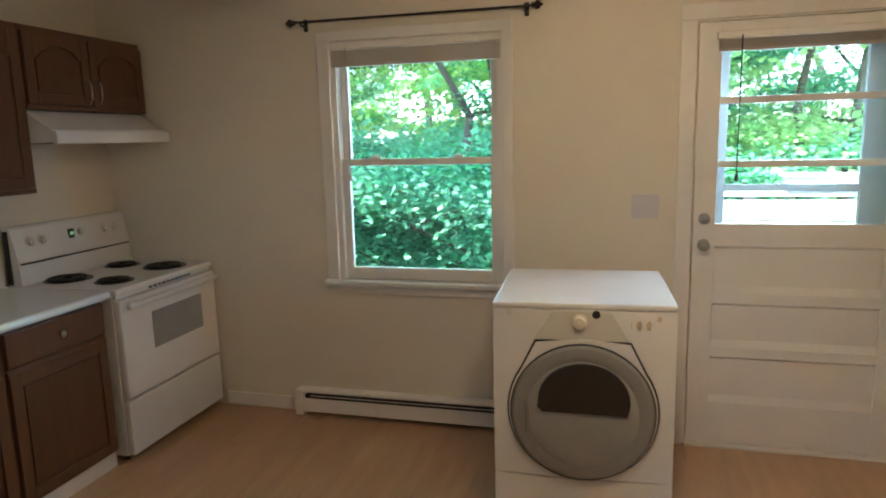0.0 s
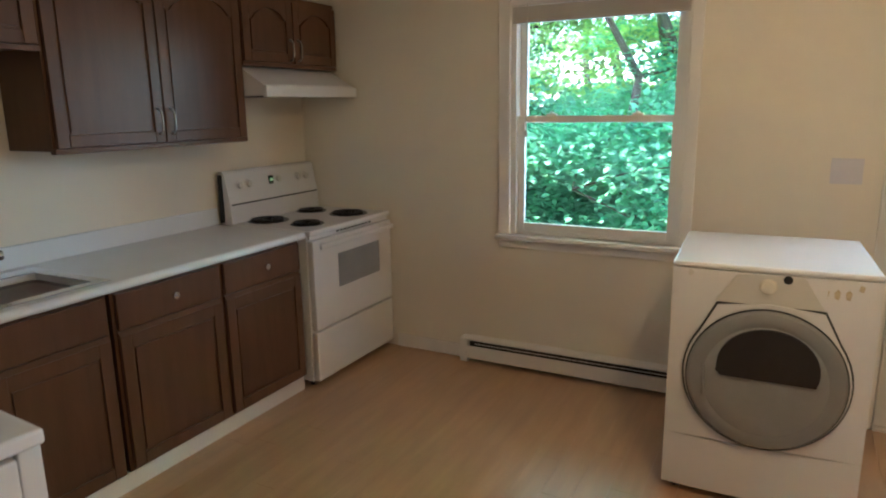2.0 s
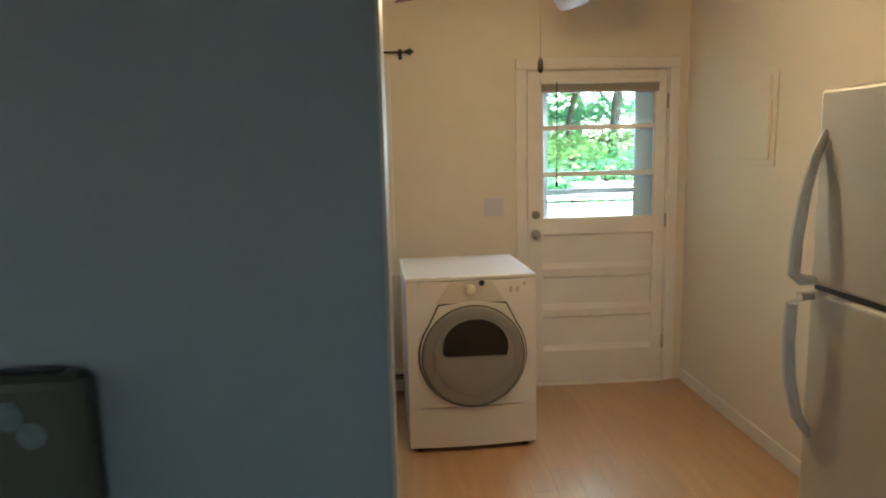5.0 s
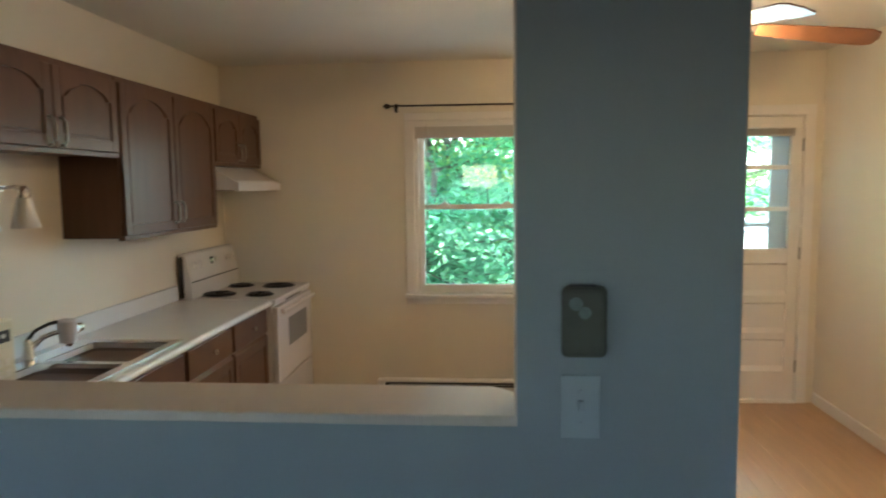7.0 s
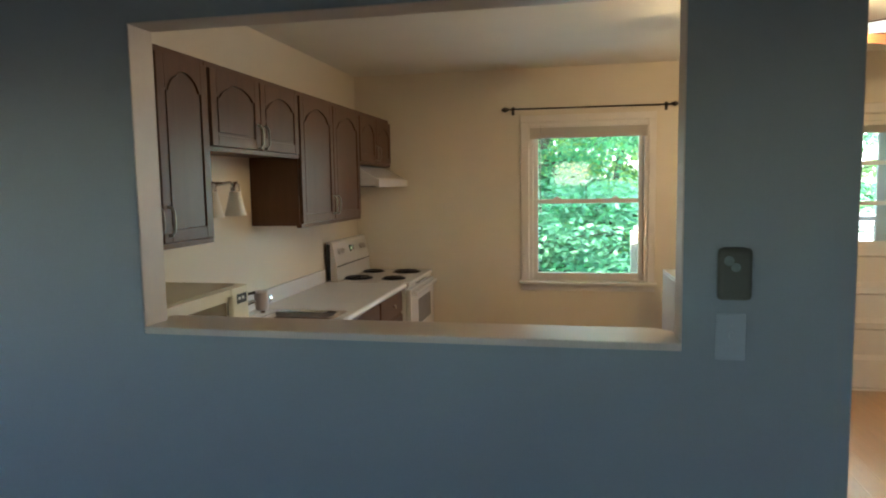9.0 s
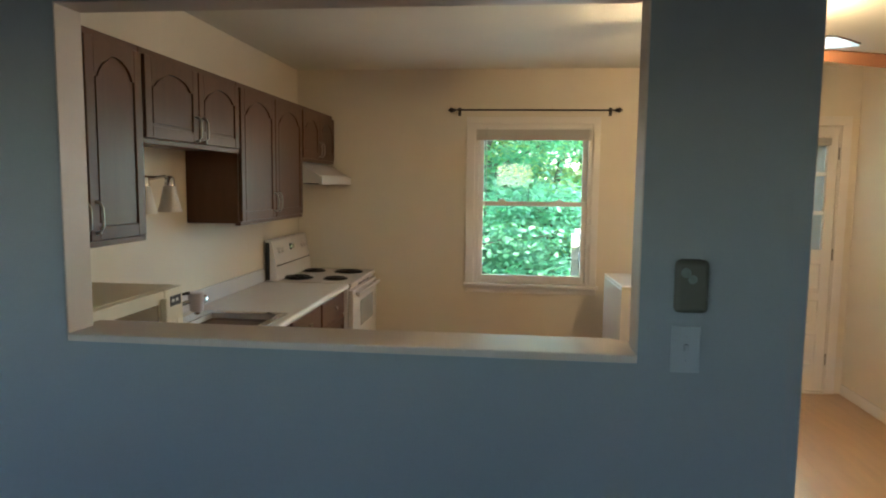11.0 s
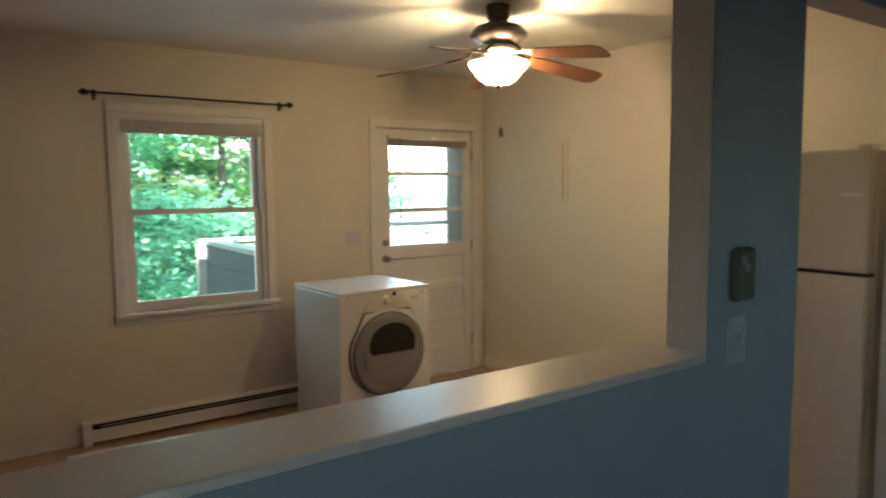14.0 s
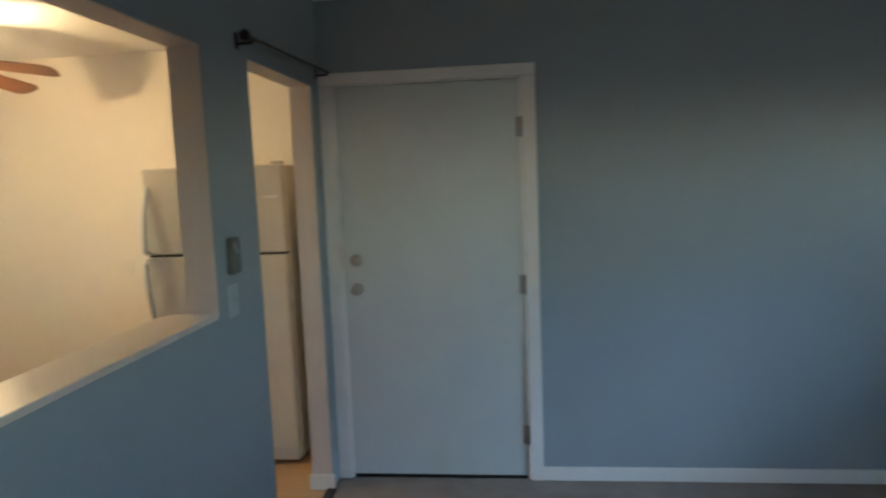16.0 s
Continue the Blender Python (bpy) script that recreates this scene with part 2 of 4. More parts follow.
def lathe(bm, prof, c, axis="z", seg=32, caps=True):
    """prof: (radius, height) along the axis from c."""
    c = Vector(c)
    d, u, v = {"z": ((0, 0, 1), (1, 0, 0), (0, 1, 0)), "y": ((0, -1, 0), (1, 0, 0), (0, 0, 1)), "x": ((1, 0, 0), (0, 1, 0), (0, 0, 1))}[axis]
    d, u, v = Vector(d), Vector(u), Vector(v)
    rings = [ring(bm, c + d * h, u, v, max(r, 1e-4), seg) for r, h in prof]
    for a, b in zip(rings, rings[1:]):
        skin(bm, a, b)
    if caps:
        bm.faces.new(rings[0][::-1])
        bm.faces.new(rings[-1])
    return bm


def slab(bm, pts, axis, a0, a1):
    """The polygon pts, drawn in the two other axes, pulled from a0 to a1 along the axis."""
    def at(p, a):
        return {"x": (a, p[0], p[1]), "y": (p[0], a, p[1]), "z": (p[0], p[1], a)}[axis]
    lo, hi = [bm.verts.new(at(p, a0)) for p in pts], [bm.verts.new(at(p, a1)) for p in pts]
    bm.faces.new(lo[::-1])
    bm.faces.new(hi)
    for k in range(len(pts)):
        bm.faces.new((lo[k], lo[(k + 1) % len(pts)], hi[(k + 1) % len(pts)], hi[k]))
    return bm


def root(ob):
    while ob.parent:
        ob = ob.parent
    return ob


def mesh_of(name, bm, material, off):
    bmesh.ops.translate(bm, vec=-Vector(off), verts=bm.verts)
    bmesh.ops.recalc_face_normals(bm, faces=bm.faces)
    for e in bm.edges:
        if len(e.link_faces) == 2 and e.calc_face_angle(0) > 0.6:
            e.smooth = False
    me = bpy.data.meshes.new(name)
    bm.to_mesh(me)
    bm.free()
    me.materials.append(material)
    return me


def part(name, bm, material, parent, label=""):
    ob = new(name, mesh_of(name, bm, material, root(parent).location))
    ob.parent = parent
    return tagged(ob, label) if label else ob


def thing(name, at, label, category, group="", kind=""):
    ob = new(name)
    ob.empty_display_size = 0.1
    ob.location = at
    return tagged(ob, label, category, group, kind)


def single(name, bm, material, label, category, kind="", group=""):
    return tagged(new(name, mesh_of(name, bm, material, (0, 0, 0))), label, category, group, kind)


# ---- the shell ----
L, R, W, KF, LF = -2.32, 2.125, 3.975, 0.290, 0.178   # kitchen left, right, window wall; divider's kitchen and living faces
CEIL = 2.562
LX0, LX1, LY0 = -4.6, 1.158, -4.3                      # living room
OX0, OX1, OZ0, OZ1 = -1.70, -0.170, 1.213, 2.10      # pass-through
DX0, DX1, DZ1 = 0.222, 1.02, 2.12                    # doorway
WX0, WX1, WZ0, WZ1 = -0.83, 0.125, 0.818, 2.125        # window opening
BX0, BX1, BZ1 = 1.045, 2.0, 2.118                   # back door opening
TW = 0.14
EY0, EY1, EZ = -0.877, 0.111, 2.141                   # entry door opening


def wall(name, boxes, material, label):
    bm = bmesh.new()
    for b in boxes:
        bx(bm, *b)
    return single(name, bm, material, label, "wall", "structure")


wall("wall_north", [(L - TW, WX0, W, W + TW, -0.9, CEIL), (WX1, BX0, W, W + TW, -0.9, CEIL), (BX1, R + TW, W, W + TW, -0.9, CEIL),
                    (WX0, WX1, W, W + TW, -0.9, WZ0), (WX0, WX1, W, W + TW, WZ1, CEIL), (BX0, BX1, W, W + TW, BZ1, CEIL), (BX0, BX1, W, W + TW, -0.9, -0.03)],
     M_cream, "cream painted kitchen wall with window and back door")
wall("wall_west", [(L - TW, L, KF, W, 0, CEIL)], M_cream, "cream painted wall behind the kitchen cabinets")
wall("wall_east", [(R, R + TW, LF, W, 0, CEIL)], M_cream, "cream painted wall beside the fridge")
# the divider is two skins, cream on the kitchen side and blue-grey on the living side
MID = (KF + LF) / 2
for nm, y0, y1, mm, lb in (("wall_divider_kitchen", MID, KF, M_cream, "cream side of the wall with the pass-through"),
                           ("wall_divider_living", LF, MID, M_blue, "blue-grey side of the wall with the pass-through")):
    xa = L - TW if nm.endswith("kitchen") else LX0
    xb = R if nm.endswith("kitchen") else LX1
    wall(nm, [(xa, OX0, y0, y1, 0, CEIL), (OX1, DX0, y0, y1, 0, CEIL), (OX0, OX1, y0, y1, 0, OZ0 - 0.02), (OX0, OX1, y0, y1, OZ1, CEIL),
              (DX0, DX1, y0, y1, DZ1, CEIL), (DX1, xb, y0, y1, 0, CEIL)], mm, lb)
wall("wall_entry", [(LX1, LX1 + TW, EY0, EY1, EZ, CEIL), (LX1, LX1 + TW, EY1, LF, 0, CEIL), (LX1, LX1 + TW, LY0, EY0, 0, CEIL)],
     M_blue, "blue-grey living room wall with the entry door")
# opening added in this unseen wall to let light in
wall("wall_living_west", [(LX0 - TW, LX0, LY0, LF, 0, 1.3), (LX0 - TW, LX0, LY0, LF, 2.1, CEIL), (LX0 - TW, LX0, LY0, -2.65, 1.3, 2.1), (LX0 - TW, LX0, -1.65, LF, 1.3, 2.1)],
     M_blue, "unseen blue-grey living room wall with an added window opening")
wall("wall_living_south", [(LX0, -0.9, LY0 - TW, LY0, 0, CEIL), (-0.2, LX1 + TW, LY0 - TW, LY0, 0, CEIL), (-0.9, -0.2, LY0 - TW, LY0, 0, 1.6), (-0.9, -0.2, LY0 - TW, LY0, 2.05, CEIL)], M_blue, "blue-grey living room wall with a high window opening")
single("ceiling", box(L - TW, R + TW, KF - 0.05, W + TW, CEIL, CEIL + 0.12), M_ceil, "off-white painted kitchen ceiling", "ceiling", "structure")
single("ceiling_living", box(LX0 - TW, R + TW, LY0 - TW, KF - 0.052, CEIL, CEIL + 0.12), M_ceil, "off-white painted living room ceiling", "ceiling", "structure")
# unseen; the wide south overhang keeps direct sun out of the openings
single("roof", box(LX0 - 0.5, R + 0.6, LY0 - 1.6, W + 0.75, CEIL + 0.14, CEIL + 0.4), M_siding, "unseen flat roof mass over the house, overhanging to block the sun", "roof", "structure")
single("floor_living", box(LX0, LX1 + TW, LY0, LF + 0.004, -0.12, 0.0), M_carpet, "grey-brown carpet in the dim living room", "floor", "structure")

# reveals of the pass-through and the doorway
bm = bmesh.new()
ya, yb = LF + 0.002, KF - 0.002
bx(bm, OX0 - 0.001, OX0 + 0.003, ya, yb, OZ0, OZ1)
bx(bm, OX1 - 0.003, OX1 + 0.001, ya, yb, OZ0, OZ1)
bx(bm, OX0 + 0.003, OX1 - 0.003, ya, yb, OZ1 - 0.003, OZ1 + 0.001)
single("trim_pass_through", bm, M_jamb, "cream painted lining of the pass-through opening", "trim", "structure")
bm = slab(bmesh.new(), [(OX0 - 0.001, LF + 0.001), (OX1 + 0.001, LF + 0.001), (OX1 + 0.001, KF + 0.034), (OX1 - 0.045, KF + 0.076), (OX0 - 0.03, KF + 0.076), (OX0 - 0.03, KF + 0.001), (OX0 - 0.001, KF + 0.001)], "z", OZ0 - 0.021, OZ0)
bmesh.ops.bevel(bm, geom=list(bm.edges), offset=0.004, segments=2, affect="EDGES", profile=0.5)
single("pass_through_ledge", bm, M_ledge, "glossy cream painted ledge of the pass-through", "ledge", "structure")
bm = bmesh.new()
bx(bm, DX1 - 0.003, DX1 + 0.001, ya, yb, 0, DZ1)
bx(bm, DX0 - 0.001, DX0 + 0.003, ya, yb, 0, DZ1)
bx(bm, DX0 + 0.003, DX1 - 0.003, ya, yb, DZ1 - 0.003, DZ1 + 0.001)
single("trim_doorway", bm, M_jamb, "cream painted lining of the open doorway", "trim", "structure")
single("threshold", box(DX0 + 0.012, DX1 - 0.016, LF - 0.02, LF + 0.03, 0, 0.012, bev=0.004), M_iron, "dark metal strip between carpet and wood floor", "threshold", "structure")


def baseboard(name, x0, x1, y0, y1, h=0.085, material=None):
    single(name, box(x0, x1, y0, y1, 0, h, bev=0.004), material or M_white, "white painted baseboard along the wall", "baseboard", "structure")


baseboard("baseboard_east", R - 0.014, R, 1.25, W - 0.02)
baseboard("baseboard_north", L + 0.7, -1.14, W - 0.014, W)
baseboard("baseboard_entry", LX1 - 0.014, LX1, LY0, EY0 - 0.068, 0.075)
baseboard("baseboard_jamb", DX1 - 0.018, DX1 - 0.0035, LF - 0.012, KF + 0.014, 0.085)
baseboard("baseboard_divider", LX0, DX0 - 0.002, LF - 0.014, LF, 0.075)

# ---- window ----
win = thing("window_1", ((WX0 + WX1) / 2, W, WZ0), "white double-hung window with a raised blind", "window", kind="structure")
bm = bmesh.new()
for b in ((WX0 - 0.065, WX0 + 0.005), (WX1 - 0.005, WX1 + 0.052)):
    bx(bm, b[0], b[1], W - 0.02, W, WZ0, WZ1, bev=0.004)
bx(bm, WX0 - 0.065, WX1 + 0.052, W - 0.022, W, WZ1, WZ1 + 0.055, bev=0.004)
part("window_casing", bm, M_white, win)
bm = bmesh.new()
bx(bm, WX0 - 0.075, WX1 + 0.070, W - 0.055, W + 0.03, WZ0 - 0.028, WZ0, bev=0.006)
bx(bm, WX0 - 0.062, WX1 + 0.055, W - 0.018, W, WZ0 - 0.08, WZ0 - 0.028, bev=0.004)
part("window_sill", bm, M_white, win)
bm = bmesh.new()
bx(bm, WX0, WX0 + 0.035, W, W + TW, WZ0, WZ1)
bx(bm, WX1 - 0.035, WX1, W, W + TW, WZ0, WZ1)
bx(bm, WX0 + 0.035, WX1 - 0.035, W, W + TW, WZ1 - 0.03, WZ1)
bx(bm, WX0 + 0.035, WX1 - 0.035, W + 0.032, W + TW, WZ0, WZ0 + 0.02)
part("window_frame", bm, M_white, win)
ZM = 1.475
for nm, y0, z0, z1 in (("lower_sash", W + 0.03, WZ0 + 0.02, ZM + 0.02), ("upper_sash", W + 0.062, ZM - 0.018, WZ1 - 0.03)):
    bm = bmesh.new()
    s0, s1 = WX0 + 0.036, WX1 - 0.036
    bx(bm, s0, s0 + 0.04, y0, y0 + 0.03, z0, z1, bev=0.003)
    bx(bm, s1 - 0.04, s1, y0, y0 + 0.03, z0, z1, bev=0.003)
    bx(bm, s0 + 0.04, s1 - 0.04, y0, y0 + 0.03, z0, z0 + (0.045 if nm == "lower_sash" else 0.035), bev=0.003)
    bx(bm, s0 + 0.04, s1 - 0.04, y0, y0 + 0.03, z1 - 0.035, z1, bev=0.003)
    sash = part(nm, bm, M_white, win)
    g = part("pane", box(s0 + 0.04, s1 - 0.04, y0 + 0.012, y0 + 0.016, z0 + 0.035, z1 - 0.035), M_glass, sash, "clear glass pane")
    g.visible_shadow = False
    if nm == "lower_sash":
        for x in (-0.60, -0.13):
            bm = box(x - 0.03, x + 0.03, y0 + 0.002, y0 + 0.028, ZM + 0.02, ZM + 0.032, bev=0.004)
            lathe(bm, [(0.012, 0), (0.014, 0.008), (0.006, 0.012)], (x, y0 + 0.012, ZM + 0.031), seg=12)
            part("sash_lock", bm, M_white, sash)


def blind(x0, x1, y, z0, z1, label, wand_x, wand_z, wand_m, wand_label):
    b = thing("blind", ((x0 + x1) / 2, y, z0), label, "blind")
    part("headrail", box(x0, x1, y - 0.035, y, z1 - 0.032, z1, bev=0.003), M_white, b)
    n = 9
    for k in range(n):
        z = z0 + 0.012 + (z1 - 0.036 - z0 - 0.012) * k / n
        part("slat", box(x0 + 0.01, x1 - 0.01, y - 0.03, y - 0.004, z, z + 0.0068), M_blind, b)
    part("bottom_rail", box(x0 + 0.01, x1 - 0.01, y - 0.031, y - 0.003, z0, z0 + 0.011, bev=0.002), M_blind, b)
    w = part("wand", tube(bmesh.new(), [(wand_x, y - 0.038, z1 - 0.02), (wand_x, y - 0.038, wand_z)], 0.003, 8), wand_m, b, wand_label)
    part("tassel", lathe(bmesh.new(), [(0.003, 0), (0.009, -0.012), (0.010, -0.035), (0.004, -0.04)], (wand_x, y - 0.038, wand_z), seg=10), wand_m, w)
    return b


blind(WX0 + 0.004, WX1 - 0.004, W + 0.025, 1.992, 2.115, "cream vinyl blind raised to the top of the window", WX0 + 0.10, 1.42, M_blind, "thin clear tilt wand")

rod = thing("curtain_rod", (-0.34, W, 2.24), "black iron curtain rod above the window, without curtains", "curtain rod")
part("rod", tube(bmesh.new(), [(-0.988, W - 0.062, 2.229), (0.278, W - 0.062, 2.225)], 0.0065), M_iron, rod)
for x, s in ((-0.988, -1), (0.278, 1)):
    part("finial", lathe(bmesh.new(), [(0.008, 0), (0.016, 0.006 * s), (0.011, 0.012 * s), (0.021, 0.024 * s), (0.021, 0.034 * s), (0.008, 0.05 * s), (0.002, 0.058 * s)], (x, W - 0.062, 2.227), "x", 14), M_iron, rod)
for x in (-0.955, 0.248):
    bm = box(x - 0.012, x + 0.012, W - 0.006, W, 2.187, 2.252, bev=0.002)
    tube(bm, [(x, W - 0.004, 2.212), (x, W - 0.06, 2.212), (x, W - 0.07, 2.227)], 0.006, 8)
    part("bracket", bm, M_iron, rod)

# ---- back door ----
bd = thing("door_1", (BX0, W, 0), "white back door with three horizontal panes, closed", "door", kind="structure")
bm = bmesh.new()
bx(bm, BX0 - 0.065, BX0 + 0.006, W - 0.02, W, 0, BZ1 - 0.006, bev=0.004)
bx(bm, BX1 - 0.006, BX1 + 0.065, W - 0.02, W, 0, BZ1 - 0.006, bev=0.004)
bx(bm, BX0 - 0.065, BX1 + 0.065, W - 0.022, W, BZ1 - 0.006, BZ1 + 0.065, bev=0.004)
part("door_casing", bm, M_white, bd)
bm = bmesh.new()
bx(bm, BX0 + 0.001, BX0 + 0.012, W + 0.001, W + TW, 0, BZ1)
bx(bm, BX1 - 0.012, BX1 - 0.001, W + 0.001, W + TW, 0, BZ1)
bx(bm, BX0 + 0.012, BX1 - 0.012, W + 0.001, W + TW, BZ1 - 0.012, BZ1 - 0.001)
bx(bm, BX0 + 0.012, BX1 - 0.012, W - 0.03, W + TW, -0.03, 0.012, bev=0.004)
bx(bm, BX0 + 0.012, BX0 + 0.035, W + 0.048, W + 0.062, 0.012, BZ1 - 0.012)
bx(bm, BX1 - 0.035, BX1 - 0.012, W + 0.048, W + 0.062, 0.012, BZ1 - 0.012)
bx(bm, BX0 + 0.035, BX1 - 0.035, W + 0.048, W + 0.062, BZ1 - 0.035, BZ1 - 0.012)
bx(bm, BX0 + 0.035, BX1 - 0.035, W + 0.048, W + 0.062, 0.012, 0.03)
part("door_frame", bm, M_white, bd)
x0, x1, y0, y1 = BX0 + 0.016, BX1 - 0.016, W + 0.004, W + 0.046
gx0, gx1, gz0, gz1 = 1.165, 1.910, 1.15, 2.03
bm = bmesh.new()
bx(bm, x0, gx0, y0, y1, 0.016, BZ1 - 0.016, bev=0.002)
bx(bm, gx1, x1, y0, y1, 0.016, BZ1 - 0.016, bev=0.002)
for z0, z1 in ((0.016, 0.235), (0.475, 0.525), (0.75, 0.805), (1.04, gz0), (gz1, BZ1 - 0.016)):
    bx(bm, gx0, gx1, y0 + 0.0005, y1, z0, z1, bev=0.002)
for z in (1.439, 1.741):
    bx(bm, gx0, gx1, y0 + 0.004, y1 - 0.004, z - 0.016, z + 0.016, bev=0.004)
leaf = part("door_leaf", bm, M_white, bd)
for z0, z1 in ((0.235, 0.475), (0.525, 0.75), (0.805, 1.04)):
    bm = box(gx0, gx1, y0 + 0.018, y1 - 0.01, z0, z1)
    # sloped moulding at the foot of each panel
    slab(bm, [(y0 + 0.0015, z0), (y0 + 0.0175, z0 + 0.035), (y0 + 0.0175, z0)], "x", gx0, gx1)
    slab(bm, [(y0 + 0.0015, z1), (y0 + 0.0175, z1), (y0 + 0.0175, z1 - 0.012)], "x", gx0, gx1)
    part("door_panel", bm, M_white, leaf)
for z0, z1 in ((gz0, 1.423), (1.455, 1.725), (1.757, gz1)):
    g = part("pane", box(gx0, gx1, y0 + 0.018, y0 + 0.022, z0, z1), M_glass, leaf, "clear glass pane")
    g.visible_shadow = False
for z, nm in ((1.175, "deadbolt"), (1.047, "door_knob")):
    r = 0.029 if nm == "door_knob" else 0.027
    pr = [(r, 0), (r, 0.006), (0.012, 0.010), (0.012, 0.028), (0.023, 0.036), (0.026, 0.05), (0.021, 0.062), (0.004, 0.066)] if nm == "door_knob" else [(r, 0), (r, 0.010), (0.024, 0.016), (0.024, 0.022), (0.006, 0.024)]
    part(nm, lathe(bmesh.new(), pr, (1.113, y0, z), "y", 24), M_knob, leaf, "dull aged nickel")
for z in (0.275, 1.115, 1.90):
    part("hinge", tube(bmesh.new(), [(x1 + 0.006, y0 - 0.006, z - 0.045), (x1 + 0.006, y0 - 0.006, z + 0.045)], 0.007, 10), M_nickel, bd)
blind(gx0 - 0.025, gx1 + 0.02, y0 - 0.001, 1.962, 2.052, "cream vinyl blind raised on the back door", 1.245, 1.40, M_iron, "thin dark tilt wand")

sd = thing("storm_door", (1.5, W + 0.13, 0), "white aluminium storm door outside the back door", "storm door")
bm = bmesh.new()
for a, b in ((BX0 + 0.014, 1.215), (1.812, BX1 - 0.014)):
    bx(bm, a, b, W + 0.105, W + 0.135, 0.02, BZ1 - 0.02, bev=0.003)
bx(bm, 1.215, 1.812, W + 0.105, W + 0.135, 0.02, 0.30, bev=0.003)
bx(bm, 1.215, 1.812, W + 0.105, W + 0.135, 2.04, BZ1 - 0.02, bev=0.003)
bx(bm, 1.215, 1.812, W + 0.105, W + 0.135, 1.30, 1.335, bev=0.003)
part("frame", bm, M_rail, sd)
g = part("pane", box(1.215, 1.812, W + 0.118, W + 0.122, 0.30, 2.04), M_glass, sd, "clear glass pane")
g.visible_shadow = False

# ---- entry door ----
ed = thing("door_2", (LX1, (EY0 + EY1) / 2, 0), "plain off-white entry door, closed", "door", kind="structure")
bm = bmesh.new()
bx(bm, LX1 - 0.018, LX1, EY0 - 0.068, EY0, 0, EZ - 0.007, bev=0.004)
bx(bm, LX1 - 0.018, LX1, EY1 - 0.007, LF - 0.003, 0, EZ - 0.007, bev=0.004)
bx(bm, LX1 - 0.019, LX1, EY0 - 0.068, LF - 0.003, EZ - 0.007, EZ + 0.053, bev=0.004)
part("door_casing", bm, M_white, ed)
bm = bmesh.new()
bx(bm, LX1 + 0.001, LX1 + TW, EY0 + 0.001, EY0 + 0.015, 0, EZ - 0.001)
bx(bm, LX1 + 0.001, LX1 + TW, EY1 - 0.015, EY1 - 0.001, 0, EZ - 0.001)
bx(bm, LX1 + 0.001, LX1 + TW, EY0 + 0.015, EY1 - 0.015, EZ - 0.013, EZ - 0.001)
bx(bm, LX1 + 0.06, LX1 + TW, EY0 + 0.015, EY1 - 0.015, 0, 0.01)
bx(bm, LX1 + 0.047, LX1 + 0.062, EY0 + 0.015, EY0 + 0.04, 0, EZ - 0.013)
bx(bm, LX1 + 0.047, LX1 + 0.062, EY1 - 0.04, EY1 - 0.015, 0, EZ - 0.013)
bx(bm, LX1 + 0.047, LX1 + 0.062, EY0 + 0.04, EY1 - 0.04, EZ - 0.035, EZ - 0.013)
bx(bm, LX1 + 0.047, LX1 + 0.0595, EY0 + 0.04, EY1 - 0.04, 0, 0.03)
part("door_frame", bm, M_white, ed)
part("sweep", box(LX1 + 0.006, LX1 + 0.04, EY0 + 0.018, EY1 - 0.018, 0.001, 0.0195), M_black, ed, "dark rubber sweep under the door")
leaf = part("door_leaf", box(LX1 + 0.005, LX1 + 0.045, EY0 + 0.018, EY1 - 0.018, 0.02, EZ - 0.018, bev=0.002), M_door2, ed)
for z, nm in ((1.214, "deadbolt"), (1.058, "door_knob")):
    r = 0.033
    bm = bmesh.new()
    pr = [(r, 0), (r, -0.006), (0.012, -0.010), (0.012, -0.028), (0.026, -0.036), (0.029, -0.05), (0.024, -0.062), (0.004, -0.066)] if nm == "door_knob" else [(r, 0), (r, -0.010), (0.022, -0.014), (0.020, -0.022), (0.004, -0.024)]
    part(nm, lathe(bm, pr, (LX1 + 0.005, EY1 - 0.088, z), "x", 24), M_knob, leaf, "dull aged nickel")
for z in (0.25, 1.066, 1.88):
    bm = tube(bmesh.new(), [(LX1 - 0.006, EY0 + 0.010, z - 0.05), (LX1 - 0.006, EY0 + 0.010, z + 0.05)], 0.008, 10)
    bx(bm, LX1 + 0.0005, LX1 + 0.0045, EY0 + 0.016, EY0 + 0.038, z - 0.05, z + 0.05)
    part("hinge", bm, M_knob, ed)

dr = thing("curtain_rod", (0.6, LF, 2.17), "black curtain rod over the kitchen doorway", "curtain rod")
part("rod", tube(bmesh.new(), [(0.10, LF - 0.06, 2.172), (LX1 - 0.004, LF - 0.06, 2.20)], 0.0075), M_iron, dr)
part("finial", lathe(bmesh.new(), [(0.008, 0), (0.016, -0.008), (0.012, -0.014), (0.02, -0.026), (0.02, -0.036), (0.004, -0.055)], (0.10, LF - 0.06, 2.172), "x", 14), M_iron, dr)
for x, z in ((0.13, 2.172), (LX1 - 0.04, 2.198)):
    bm = box(x - 0.012, x + 0.012, LF - 0.006, LF, z - 0.035, z + 0.025, bev=0.002)
    tube(bm, [(x, LF - 0.004, z - 0.015), (x, LF - 0.06, z - 0.015), (x, LF - 0.068, z)], 0.006, 8)
    part("bracket", bm, M_iron, dr)

# ---- wall plates ----
TX, TZ = -0.052, 1.394
th = thing("thermostat", (TX, LF, TZ), "dark olive plastic wall unit with a shiny badge", "thermostat")
part("body", box(TX - 0.040, TX + 0.040, LF - 0.026, LF, TZ - 0.065, TZ + 0.065, bev=0.012, seg=3), M_olive, th)
